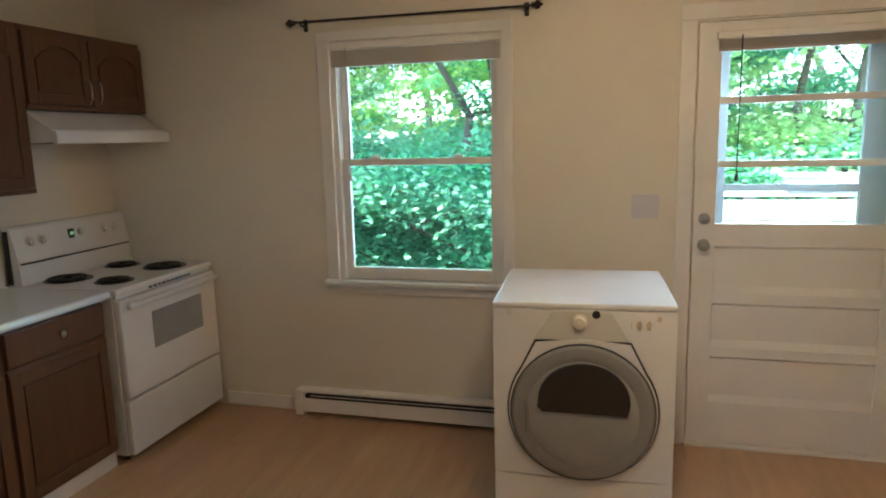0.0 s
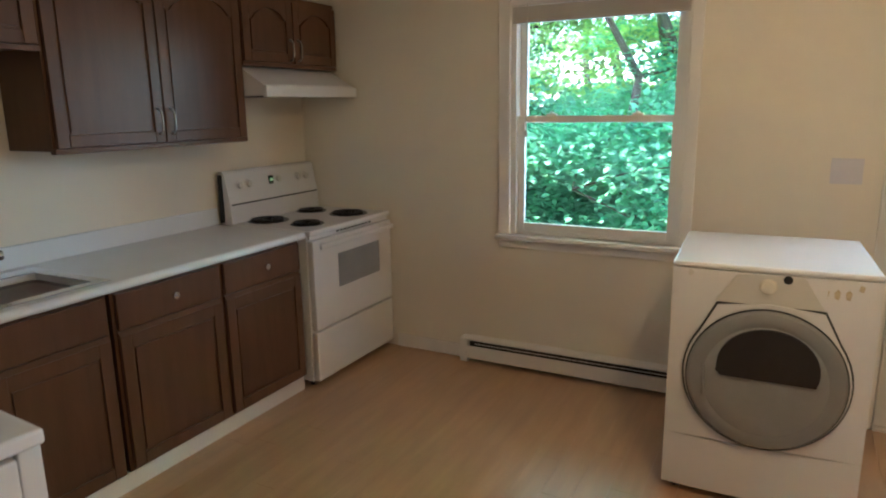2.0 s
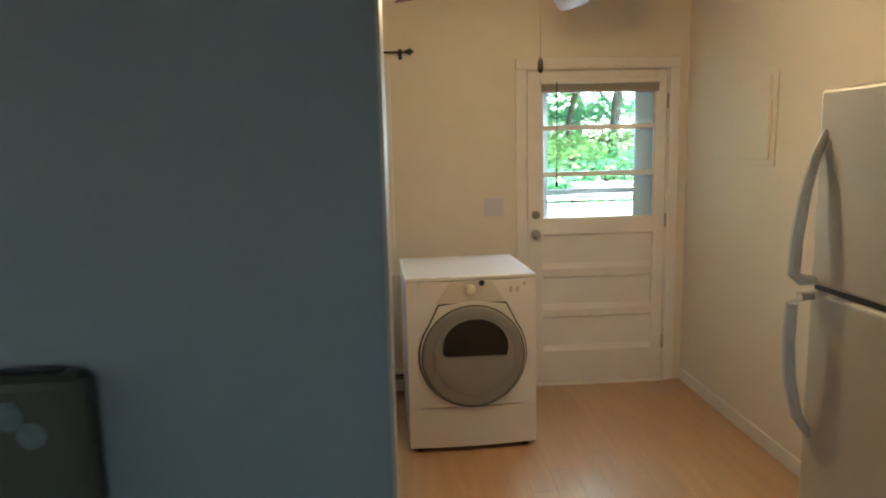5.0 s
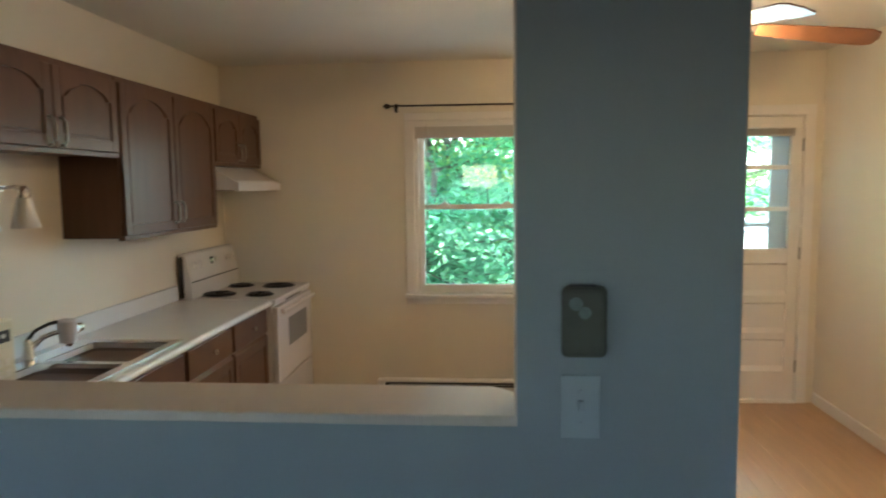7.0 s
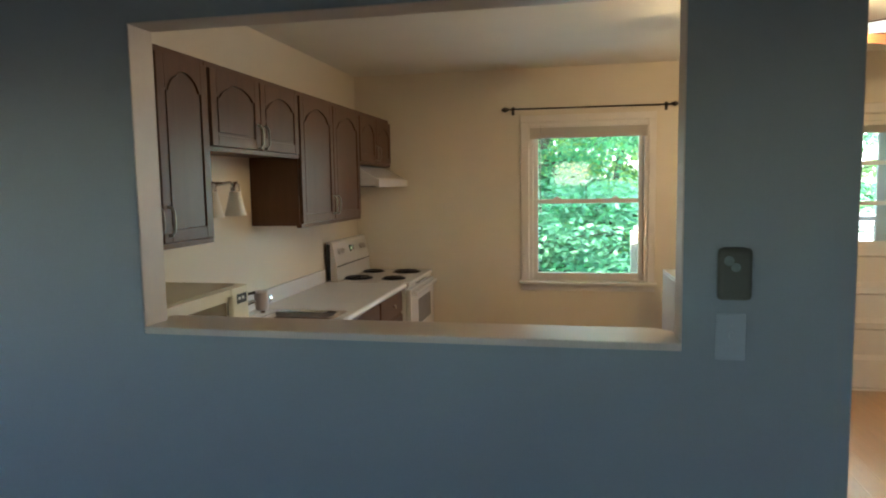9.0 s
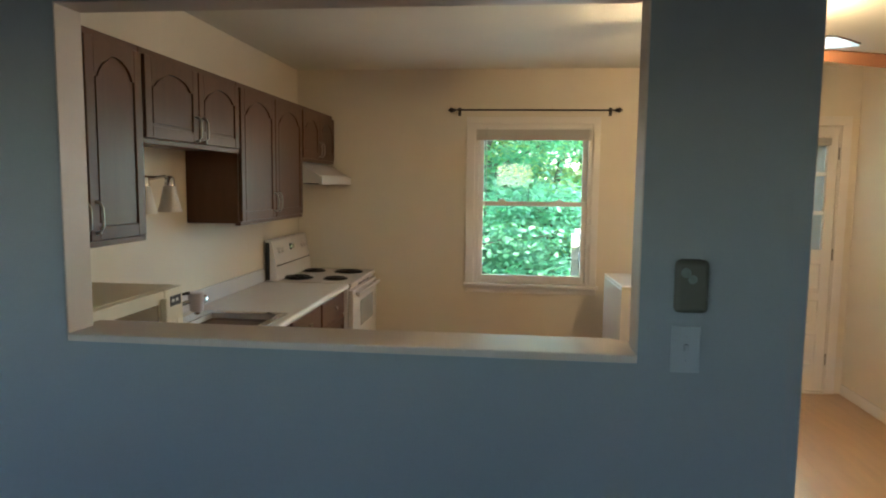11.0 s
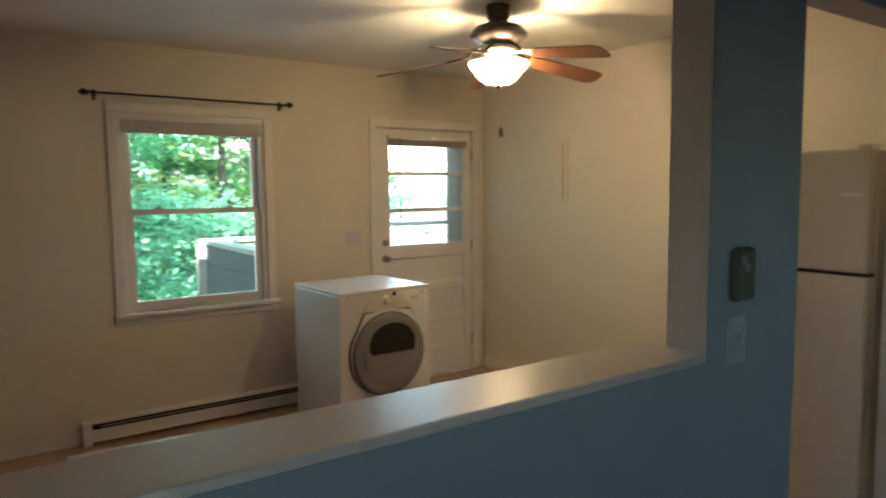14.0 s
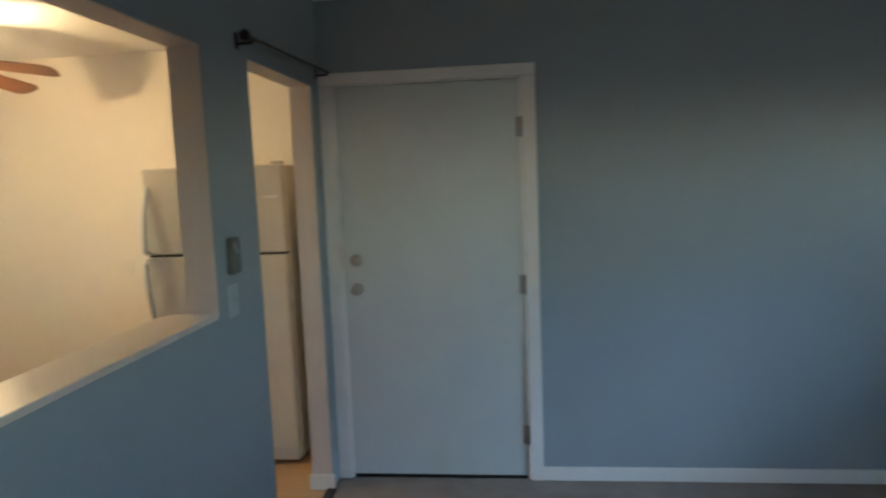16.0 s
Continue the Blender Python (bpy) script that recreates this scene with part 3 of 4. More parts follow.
part("badge", lathe(bmesh.new(), [(0.012, 0), (0.012, 0.001), (0.001, 0.0015)], (TX - 0.016, LF - 0.026, TZ + 0.034), "y", 16), M_badge, th, "pale shiny badge")
part("badge", lathe(bmesh.new(), [(0.011, 0), (0.011, 0.001), (0.001, 0.0015)], (TX, LF - 0.026, TZ + 0.018), "y", 16), M_badge, th, "pale shiny badge")
part("grille", box(TX - 0.028, TX + 0.022, LF - 0.018, LF - 0.006, TZ + 0.0595, TZ + 0.0665, bev=0.002), M_black, th)


def wall_plate(x, z, w, h, y, s, material, label, n, group=""):
    """A plate on a wall that faces s along y, with n toggles."""
    p = thing("light_switch", (x, y, z), label, "switch", group)
    ya, yb = sorted((y, y + 0.006 * s))
    part("plate", box(x - w / 2, x + w / 2, ya, yb, z - h / 2, z + h / 2, bev=0.002), material, p)
    for k in range(n):
        c = x + (k - (n - 1) / 2) * 0.046
        ya, yb = sorted((y + 0.0062 * s, y + 0.016 * s))
        part("toggle", box(c - 0.005, c + 0.005, ya, yb, z - 0.004, z + 0.014, bev=0.002), material, p)
        for dz in (-0.03, 0.03):
            part("screw", lathe(bmesh.new(), [(0.003, 0.0062), (0.002, 0.0075)], (c, y, z + dz), "y", 8) if s < 0 else box(c - 0.002, c + 0.002, y, y + 0.007, z + dz, z + dz + 0.004), material, p)


wall_plate(-0.056, 1.235, 0.070, 0.117, LF, -1, M_plate, "pale single light switch plate on the blue wall", 1)
wall_plate(0.834, 1.235, 0.130, 0.118, W, -1, M_lilac, "off-white double light switch plate beside the window", 2)
ou = thing("outlet", (R, 1.91, 1.07), "almond outlet plate on the cream wall", "outlet")
part("plate", box(R - 0.006, R, 1.875, 1.945, 1.012, 1.128, bev=0.002), M_almond, ou)
for z in (1.05, 1.09):
    part("socket", box(R - 0.009, R - 0.0062, 1.892, 1.928, z - 0.014, z + 0.014, bev=0.001), M_almond, ou)
ep = thing("breaker_panel", (R, 3.10, 1.5), "cream painted breaker panel door set in the wall", "electrical panel")
part("frame", box(R - 0.010, R, 2.915, 3.28, 1.495, 1.985, bev=0.003), M_cream, ep)
dd = part("panel_door", box(R - 0.026, R - 0.0105, 2.955, 3.245, 1.53, 1.955, bev=0.004), M_cream, ep)
part("latch", box(R - 0.030, R - 0.0265, 2.962, 2.977, 1.72, 1.77, bev=0.001), M_almond, dd)

# ---- baseboard heater ----
hx0, hx1, hy = -1.13, 0.98, 3.905
he = thing("baseboard_heater", ((hx0 + hx1) / 2, W, 0), "white metal baseboard heater under the window", "heater")
bm = bmesh.new()
slab(bm, [(W, 0.155), (hy + 0.02, 0.150), (hy + 0.008, 0.140), (hy + 0.012, 0.136), (hy + 0.022, 0.144), (W, 0.149)], "x", hx0 + 0.05, hx1)
bx(bm, hx0 + 0.05, hx1, W - 0.004, W, 0.0, 0.149)
part("back_cover", bm, M_white, he)
part("front_cover", box(hx0 + 0.05, hx1, hy, hy + 0.006, 0.022, 0.104, bev=0.002), M_white, he)
part("damper", box(hx0 + 0.10, hx1, hy + 0.006, hy + 0.01, 0.106, 0.134), M_iron, he, "dark damper slot")
part("slot_rail", box(hx0 + 0.10, hx1, hy + 0.001, hy + 0.005, 0.1195, 0.1225), M_white, he)
part("element", box(hx0 + 0.06, hx1 - 0.01, hy + 0.015, W - 0.006, 0.035, 0.125), M_iron, he, "dark finned heating element")
part("end_cap", box(hx0, hx0 + 0.05, hy - 0.003, W, 0.0, 0.152, bev=0.003), M_white, he)

# ---- kitchen cabinets ----
CF = -2.018   # faces of the wall cabinets


def arch_line(u0, u1, zs, h, n=20):
    """Cathedral arch from (u0, zs) to (u1, zs), rising h in the middle."""
    out = []
    for k in range(n + 1):
        s = k / n * 2 - 1
        rise = 0 if abs(s) > 0.86 else math.cos(s / 0.86 * math.pi / 2) ** 0.52
        out.append((u0 + (u1 - u0) * k / n, zs + h * rise))
    return out


def handle_bar(y, z0, z1, x):
    bm = tube(bmesh.new(), [(x, y, z0), (x + 0.016, y, z0 + 0.004), (x + 0.026, y, z0 + 0.02), (x + 0.028, y, (z0 + z1) / 2), (x + 0.026, y, z1 - 0.02), (x + 0.016, y, z1 - 0.004), (x, y, z1)],
              [0.007, 0.006, 0.0055, 0.005, 0.0055, 0.006, 0.007], 10)
    return bm


def cab_door(parent, y0, y1, z0, z1, x, arch, handle_y=None, handle_z=None, knob=False):
    fr = 0.052
    d = part("door", box(x, x + 0.010, y0, y1, z0, z1), M_wood, parent)
    part("stile", box(x + 0.010, x + 0.020, y0, y0 + fr, z0, z1, bev=0.003), M_wood, d)
    part("stile", box(x + 0.010, x + 0.020, y1 - fr, y1, z0, z1, bev=0.003), M_wood, d)
    part("rail", box(x + 0.010, x + 0.020, y0 + fr, y1 - fr, z0, z0 + fr, bev=0.003), M_wood, d)
    zt = z1 - fr - arch
    curve = arch_line(y0 + fr, y1 - fr, zt, arch) if arch else [(y0 + fr, z1 - fr), (y1 - fr, z1 - fr)]
    part("rail", slab(bmesh.new(), curve + [(y1 - fr, z1 - 0.001), (y0 + fr, z1 - 0.001)], "x", x + 0.010, x + 0.0195), M_wood, d)
    g = 0.012
    a, b = y0 + fr + g, y1 - fr - g
    curve = [(u, v - g) for u, v in arch_line(a, b, zt, arch)] if arch else [(a, z1 - fr - g), (b, z1 - fr - g)]
    bm = slab(bmesh.new(), [(b, z0 + fr + g), (a, z0 + fr + g)] + curve, "x", x + 0.010, x + 0.0165)
    part("panel", bm, M_wood_in, d)
    if handle_y is not None:
        part("handle", handle_bar(handle_y, handle_z, handle_z + 0.115, x + 0.020), M_nickel, d, "brushed nickel bow handle")
    return d


def wall_cabinet(y0, y1, z0, z1, label, hz):
    c = thing("wall_cabinet", (L, (y0 + y1) / 2, z0), label, "cabinet", "wall cabinets over the counter")
    part("body", box(L, CF, y0 + 0.001, y1 - 0.001, z0, z1, bev=0.002), M_wood, c)
    m = (y0 + y1) / 2
    arch = 0.055 if z1 - z0 < 0.5 else 0.075
    cab_door(c, y0 + 0.012, m - 0.004, z0 + 0.012, z1 - 0.03, CF + 0.001, arch, m - 0.035, hz)
    cab_door(c, m + 0.004, y1 - 0.012, z0 + 0.012, z1 - 0.03, CF + 0.001, arch, m + 0.035, hz)
    part("bottom_rail", box(CF - 0.02, CF + 0.012, y0 + 0.002, y1 - 0.002, z0 - 0.012, z0 + 0.010, bev=0.002), M_wood, c)
    return c


wall_cabinet(0.36, 1.105, 1.40, 2.178, "tall dark walnut wall cabinet with two arched doors", 1.44)
wall_cabinet(1.105, 2.05, 1.80, 2.178, "short dark walnut wall cabinet above the sink", 1.82)
wall_cabinet(2.05, 3.125, 1.40, 2.178, "tall dark walnut wall cabinet with two arched doors", 1.45)
wall_cabinet(3.125, 3.95, 1.797, 2.178, "short dark walnut wall cabinet above the range hood", 1.825)

hood = thing("range_hood", (L, 3.48, 1.63), "white slanted range hood under the cabinet", "range hood")
bm = bmesh.new()
lo = [(L, 1.783), (-2.05, 1.783), (-1.885, 1.685), (-1.885, 1.626), (L, 1.626)]
a, b = [bm.verts.new((x, 3.135, z)) for x, z in lo], [bm.verts.new((x, 3.94, z)) for x, z in lo]
bm.faces.new(a)
bm.faces.new(b[::-1])
for k in range(5):
    bm.faces.new((a[k], b[k], b[(k + 1) % 5], a[(k + 1) % 5]))
part("shell", bm, M_appl, hood)
part("lip", box(-1.885, -1.857, 3.13, 3.945, 1.618, 1.678, bev=0.004), M_appl, hood)
part("filter", box(-2.22, -1.93, 3.30, 3.76, 1.62, 1.6255), M_steel, hood, "grey mesh filter")

FX = -1.720
CT = 0.906


def base_cabinet(y0, y1, n, drawers, label):
    c = thing("base_cabinet", (L, (y0 + y1) / 2, 0), label, "cabinet", "base cabinets under the counter")
    part("body", box(L, FX, y0 + 0.001, y1 - 0.001, 0.085, CT - 0.04, bev=0.002), M_wood, c)
    w = (y1 - y0) / n
    for k in range(n):
        a, b = y0 + k * w + 0.014, y0 + (k + 1) * w - 0.014
        cd = cab_door(c, a, b, 0.10, 0.676, FX + 0.001, 0)
        part("finger_edge", slab(bmesh.new(), [(FX + 0.001, 0.694), (FX + 0.006, 0.694), (FX + 0.021, 0.6765), (FX + 0.001, 0.6765)], "y", a, b), M_wood, cd)
        d = part("drawer", box(FX + 0.001, FX + 0.020, a, b, 0.702, 0.852, bev=0.005), M_wood_in, c)
        if drawers:
            part("knob", lathe(bmesh.new(), [(0.006, 0), (0.006, 0.014), (0.015, 0.018), (0.015, 0.026), (0.003, 0.028)], (FX + 0.020, (a + b) / 2, 0.782), "x", 16), M_chrome, d, "polished metal knob")
    return c


base_cabinet(2.005, 3.135, 2, True, "dark walnut base cabinet with two drawers and doors")
base_cabinet(1.04, 1.99, 2, False, "dark walnut sink base cabinet with false drawer fronts")
base_cabinet(KF + 0.006, 1.03, 2, True, "dark walnut base cabinet below the microwave")
single("toe_kick", box(L, FX - 0.012, KF + 0.006, 3.135, 0, 0.083), M_white, "white toe kick below the base cabinets", "toe kick", "structure")

# worktop with a cut for the sink
SX0, SX1, SY0, SY1 = -2.175, -1.745, 1.22, 2.005
ct = thing("worktop", (-2.0, 1.7, CT), "white laminate worktop with a rounded front edge", "worktop")
bm = bmesh.new()
FE = -1.689
outer = [(L, KF + 0.006), (FE, KF + 0.006), (FE, 3.145), (L, 3.145)]
inner = [(SX0 + 0.02, SY0 + 0.02), (SX1 - 0.02, SY0 + 0.02), (SX1 - 0.02, SY1 - 0.02), (SX0 + 0.02, SY1 - 0.02)]
o1, o0 = [[bm.verts.new((x, y, z)) for x, y in outer] for z in (CT, CT - 0.038)]
i1, i0 = [[bm.verts.new((x, y, z)) for x, y in inner] for z in (CT, CT - 0.038)]
for k in range(4):
    q = (k + 1) % 4
    bm.faces.new((o1[k], o1[q], i1[q], i1[k]))
    bm.faces.new((o0[k], i0[k], i0[q], o0[q]))
    bm.faces.new((o0[k], o0[q], o1[q], o1[k]))
    bm.faces.new((i0[k], i1[k], i1[q], i0[q]))
part("top", bm, M_lamin, ct)
n = 8
pr = [(FE, CT - 0.038)] + [(FE + 0.019 * math.cos(t), CT - 0.019 + 0.019 * math.sin(t)) for t in [-math.pi / 2 + math.pi * k / n for k in range(n + 1)]] + [(FE, CT)]
bm = bmesh.new()
a, b = [bm.verts.new((x, KF + 0.006, z)) for x, z in pr[1:-1]], [bm.verts.new((x, 3.145, z)) for x, z in pr[1:-1]]
for k in range(len(a) - 1):
    bm.faces.new((a[k], a[k + 1], b[k + 1], b[k])).smooth = True
bm.faces.new(a)
bm.faces.new(b[::-1])
part("front_edge", bm, M_lamin, ct)
part("backsplash", box(L, L + 0.02, KF + 0.006, 3.145, CT, 1.002, bev=0.004), M_lamin, ct)

sk = thing("sink", (-1.99, 1.61, CT), "stainless steel double bowl sink set in the worktop", "sink")
bm = bmesh.new()
mid = 1.60
rz = CT + 0.004
for a in ((SX0 - 0.06, SX1 + 0.02, SY0 - 0.02, SY0 + 0.03), (SX0 - 0.06, SX1 + 0.02, SY1 - 0.03, SY1 + 0.02), (SX0 - 0.06, SX0 + 0.03, SY0 + 0.03, SY1 - 0.03), (SX1 - 0.025, SX1 + 0.02, SY0 + 0.03, SY1 - 0.03), (SX0 + 0.03, SX1 - 0.025, mid - 0.02, mid + 0.02)):
    bx(bm, a[0], a[1], a[2], a[3], CT + 0.0005, rz)
part("rim", bm, M_steel, sk)
for y0, y1 in ((SY0 + 0.03, mid - 0.02), (mid + 0.02, SY1 - 0.03)):
    bm = bx(bmesh.new(), SX0 + 0.03, SX1 - 0.025, y0, y1, CT - 0.17, rz - 0.001, bev=0.03, seg=3)
    top = [f for f in bm.faces if all(v.co.z > rz - 0.032 for v in f.verts)]
    bmesh.ops.delete(bm, geom=top, context="FACES")
    bw = part("bowl", bm, M_steel, sk)
    for p in bw.data.polygons:
        p.use_smooth = True
    part("drain", lathe(bmesh.new(), [(0.04, 0.001), (0.035, 0.004), (0.012, 0.003)], ((SX0 + SX1) / 2, (y0 + y1) / 2, CT - 0.17), seg=20), M_chrome, bw)
fc = thing("faucet", (-2.225, 1.635, rz), "chrome kitchen faucet with a white filter on the spout", "faucet")
bm = lathe(bmesh.new(), [(0.028, 0), (0.028, 0.01), (0.022, 0.03), (0.020, 0.075), (0.012, 0.09)], (-2.225, 1.635, rz), seg=20)
part("base", bm, M_chrome, fc)
part("spout", tube(bmesh.new(), [(-2.225, 1.635, rz + 0.04), (-2.20, 1.695, rz + 0.085), (-2.16, 1.725, rz + 0.10), (-2.135, 1.748, rz + 0.098)], [0.013, 0.012, 0.011, 0.011], 12), M_chrome, fc)
part("lever", tube(bmesh.new(), [(-2.225, 1.635, rz + 0.085), (-2.21, 1.66, rz + 0.12), (-2.17, 1.695, rz + 0.145), (-2.15, 1.725, rz + 0.148)], [0.009, 0.008, 0.007, 0.009], 10), M_black, fc, "dark lever")
ft = part("filter_body", tube(bmesh.new(), [(-2.13, 1.766, rz + 0.046), (-2.13, 1.766, rz + 0.050), (-2.13, 1.757, rz + 0.147), (-2.13, 1.757, rz + 0.152)], [0.030, 0.035, 0.040, 0.034], 24), M_lilac, fc, "pale lilac-white filter cup")
part("cap", tube(bmesh.new(), [(-2.13, 1.800, rz + 0.10), (-2.13, 1.812, rz + 0.10), (-2.13, 1.818, rz + 0.10), (-2.13, 1.852, rz + 0.098)], [0.030, 0.030, 0.018, 0.022], 16), M_chrome, ft, "chrome end cap")
part("outlet", tube(bmesh.new(), [(-2.13, 1.766, rz + 0.0455), (-2.13, 1.767, rz + 0.030)], [0.016, 0.013], 12), M_chrome, ft)

# microwave
mw = thing("microwave", (-2.03, 0.76, CT), "biscuit-coloured microwave on the worktop beside the sink", "microwave")
mx = -1.822
part("body", box(-2.225, mx - 0.03, 0.47, 1.045, CT + 0.012, 1.215, bev=0.006), M_biscuit, mw)
md = part("door", box(mx - 0.029, mx, 0.47, 0.905, CT + 0.016, 1.213, bev=0.006), M_biscuit, mw)
part("window", box(mx, mx + 0.003, 0.525, 0.855, CT + 0.05, 1.165, bev=0.001), M_mwglass, md, "brown meshed window")
part("handle", box(mx, mx + 0.025, 0.872, 0.894, CT + 0.04, 1.185, bev=0.006), M_biscuit, md)
mc = part("control_panel", box(mx - 0.029, mx, 0.909, 1.045, CT + 0.016, 1.213, bev=0.006), M_biscuit, mw)
dp = part("display", box(mx, mx + 0.002, 0.945, 1.025, 1.142, 1.182), M_black, mc, "dark display")
for y in (0.955, 0.985):
    part("digit_bar", box(mx + 0.0021, mx + 0.003, y, y + 0.018, 1.158, 1.170), M_console, dp)
for i in range(4):
    for j in range(3):
        part("button", box(mx, mx + 0.002, 0.930 + j * 0.032, 0.954 + j * 0.032, 0.955 + i * 0.036, 0.977 + i * 0.036), M_almond, mc)
for y in (0.51, 1.0):
    for x in (-2.18, -1.90):
        part("foot", lathe(bmesh.new(), [(0.015, 0), (0.015, 0.0125)], (x, y, CT), seg=10), M_black, mw)

# wall light under the short cabinet
sc = thing("wall_light", (L, 1.49, 1.64), "chrome two-shade wall light above the sink, off", "wall light")
part("backplate", lathe(bmesh.new(), [(0.055, 0), (0.052, 0.012), (0.03, 0.02), (0.01, 0.03)], (L, 1.485, 1.645), "x", 24), M_chrome, sc)
part("arm", tube(bmesh.new(), [(-2.175, 1.345, 1.655), (-2.17, 1.42, 1.640), (-2.172, 1.485, 1.648), (-2.168, 1.55, 1.655), (-2.17, 1.625, 1.632)], 0.007, 10), M_chrome, sc)
part("stem", tube(bmesh.new(), [(L + 0.02, 1.485, 1.645), (-2.172, 1.485, 1.648)], 0.009, 10), M_chrome, sc)
for y in (1.375, 1.60):
    sh = part("holder", lathe(bmesh.new(), [(0.012, 0.03), (0.022, 0.015), (0.026, -0.02), (0.022, -0.022)], (-2.17, y, 1.628), seg=20), M_chrome, sc)
    part("shade", lathe(bmesh.new(), [(0.028, 0), (0.034, -0.03), (0.045, -0.08), (0.058, -0.125), (0.054, -0.125), (0.04, -0.08), (0.03, -0.03), (0.028, 0)], (-2.17, y, 1.608), seg=24, caps=False), M_frost, sh, "frosted glass bell shade")

# ---- stove ----
sy0, sy1, sf = 3.163, 3.957, -1.655
st = thing("electric_stove", (-1.97, 3.56, 0), "white electric coil stove beside the worktop", "stove")
part("body", box(L + 0.02, sf - 0.03, sy0, sy1, 0.04, 0.88, bev=0.003), M_appl, st)
part("cooktop", box(L + 0.06, sf + 0.002, sy0 - 0.002, sy1 + 0.002, 0.877, 0.908, bev=0.008), M_appl, st)
bm = bmesh.new()
pr = [(L + 0.02, 0.90), (L + 0.105, 0.90), (L + 0.10, 1.02), (L + 0.065, 1.195), (L + 0.052, 1.208), (L + 0.02, 1.208)]
a, b = [bm.verts.new((x, sy0 + 0.001, z)) for x, z in pr], [bm.verts.new((x, sy1 - 0.001, z)) for x, z in pr]
bm.faces.new(a)
bm.faces.new(b[::-1])
for k in range(len(pr)):
    bm.faces.new((a[k], b[k], b[(k + 1) % len(pr)], a[(k + 1) % len(pr)]))
gd = part("backguard", bm, M_appl, st)
part("seam", box(L + 0.10, L + 0.1035, sy0 + 0.012, sy1 - 0.012, 1.014, 1.022), M_black, gd, "black line")


part("side_strip", box(L + 0.022, L + 0.05, sy0 - 0.006, sy0 + 0.0005, 0.915, 1.19), M_black, gd, "dark edge strip")


def guard_x(z):
    return L + 0.10 - 0.035 * (z - 1.02) / 0.175


for y in (sy0 + 0.10, sy0 + 0.175, sy1 - 0.175, sy1 - 0.10):
    k = part("knob", lathe(bmesh.new(), [(0.026, -0.004), (0.026, 0.004), (0.020, 0.006), (0.018, 0.022), (0.004, 0.024)], (guard_x(1.125), y, 1.125), "x", 20), M_appl, gd)
    part("pointer", box(guard_x(1.125) + 0.022, guard_x(1.125) + 0.026, y - 0.003, y + 0.003, 1.11, 1.14), M_console, k)
yc = (sy0 + sy1) / 2
ck = part("clock", box(guard_x(1.13) - 0.006, guard_x(1.13) + 0.008, yc - 0.045, yc - 0.01, 1.105, 1.155, bev=0.001), M_black, gd, "black clock window")
part("digits", box(guard_x(1.13) + 0.0082, guard_x(1.13) + 0.0095, yc - 0.04, yc - 0.016, 1.122, 1.14), M_led, ck)
part("dial", lathe(bmesh.new(), [(0.02, -0.004), (0.018, 0.014), (0.004, 0.016)], (guard_x(1.13), yc + 0.04, 1.13), "x", 18), M_console, gd)
for x, y, r in ((-2.12, 3.36, 0.108), (-1.83, 3.36, 0.085), (-2.12, 3.76, 0.085), (-1.83, 3.76, 0.108)):
    pan = part("drip_pan", lathe(bmesh.new(), [(r + 0.012, 0.0005), (r + 0.008, 0.004), (r, 0.002), (0.02, 0.0015)], (x, y, 0.908), seg=32), M_iron, st, "dark drip pan")
    pts = []
    for k in range(90):
        t = k / 89
        a = t * 2 * math.pi * 4
        rr = 0.02 + (r - 0.022) * t
        pts.append((x + rr * math.cos(a), y + rr * math.sin(a), 0.917))
    part("coil", tube(bmesh.new(), pts, 0.006, 6), M_coil, pan)
part("vent_strip", box(sf - 0.028, sf - 0.012, sy0 + 0.01, sy1 - 0.01, 0.858, 0.8765), M_appl, st)
for k in range(10):
    y = sy0 + 0.25 + k * 0.036
    part("vent_slot", box(sf - 0.012, sf - 0.0105, y, y + 0.024, 0.862, 0.873), M_black, st)
dr2 = part("oven_door", box(sf - 0.028, sf + 0.012, sy0 + 0.004, sy1 - 0.004, 0.342, 0.853, bev=0.008), M_appl, st)
part("window", box(sf + 0.0122, sf + 0.0145, 3.385, 3.808, 0.548, 0.745, bev=0.0008), M_oven, dr2, "grey oven window")
bm = bmesh.new()
bx(bm, sf + 0.0125, sf + 0.045, sy0 + 0.06, sy0 + 0.085, 0.805, 0.835, bev=0.006)
bx(bm, sf + 0.0125, sf + 0.045, sy1 - 0.085, sy1 - 0.06, 0.805, 0.835, bev=0.006)
bx(bm, sf + 0.034, sf + 0.054, sy0 + 0.03, sy1 - 0.03, 0.805, 0.836, bev=0.008)
part("handle", bm, M_appl, dr2)
part("drawer", box(sf - 0.028, sf + 0.010, sy0 + 0.004, sy1 - 0.004, 0.045, 0.331, bev=0.008), M_appl, st)
for y in (sy0 + 0.05, sy1 - 0.05):
    for x in (sf - 0.08, L + 0.1):
        part("foot", lathe(bmesh.new(), [(0.015, 0), (0.015, 0.045)], (x, y, 0), seg=10), M_black, st)

# ---- dryer ----
dx0, dx1, dy0, dy1, dh = -0.345, 0.345, -0.375, 0.315, 0.964
dc = Vector((0.565, 3.378, 0))
dy = thing("clothes_dryer", dc, "white front-loading dryer with a smoked round door", "dryer")


def dl(bm):
    bmesh.ops.translate(bm, vec=dc, verts=bm.verts)
    return bm


part("body", dl(box(dx0, dx1, dy0 + 0.03, dy1, 0.025, dh - 0.022, bev=0.01)), M_appl, dy)
part("top", dl(box(dx0 - 0.003, dx1 + 0.003, dy0 + 0.02, dy1, dh - 0.022, dh, bev=0.01, seg=3)), M_appl, dy)
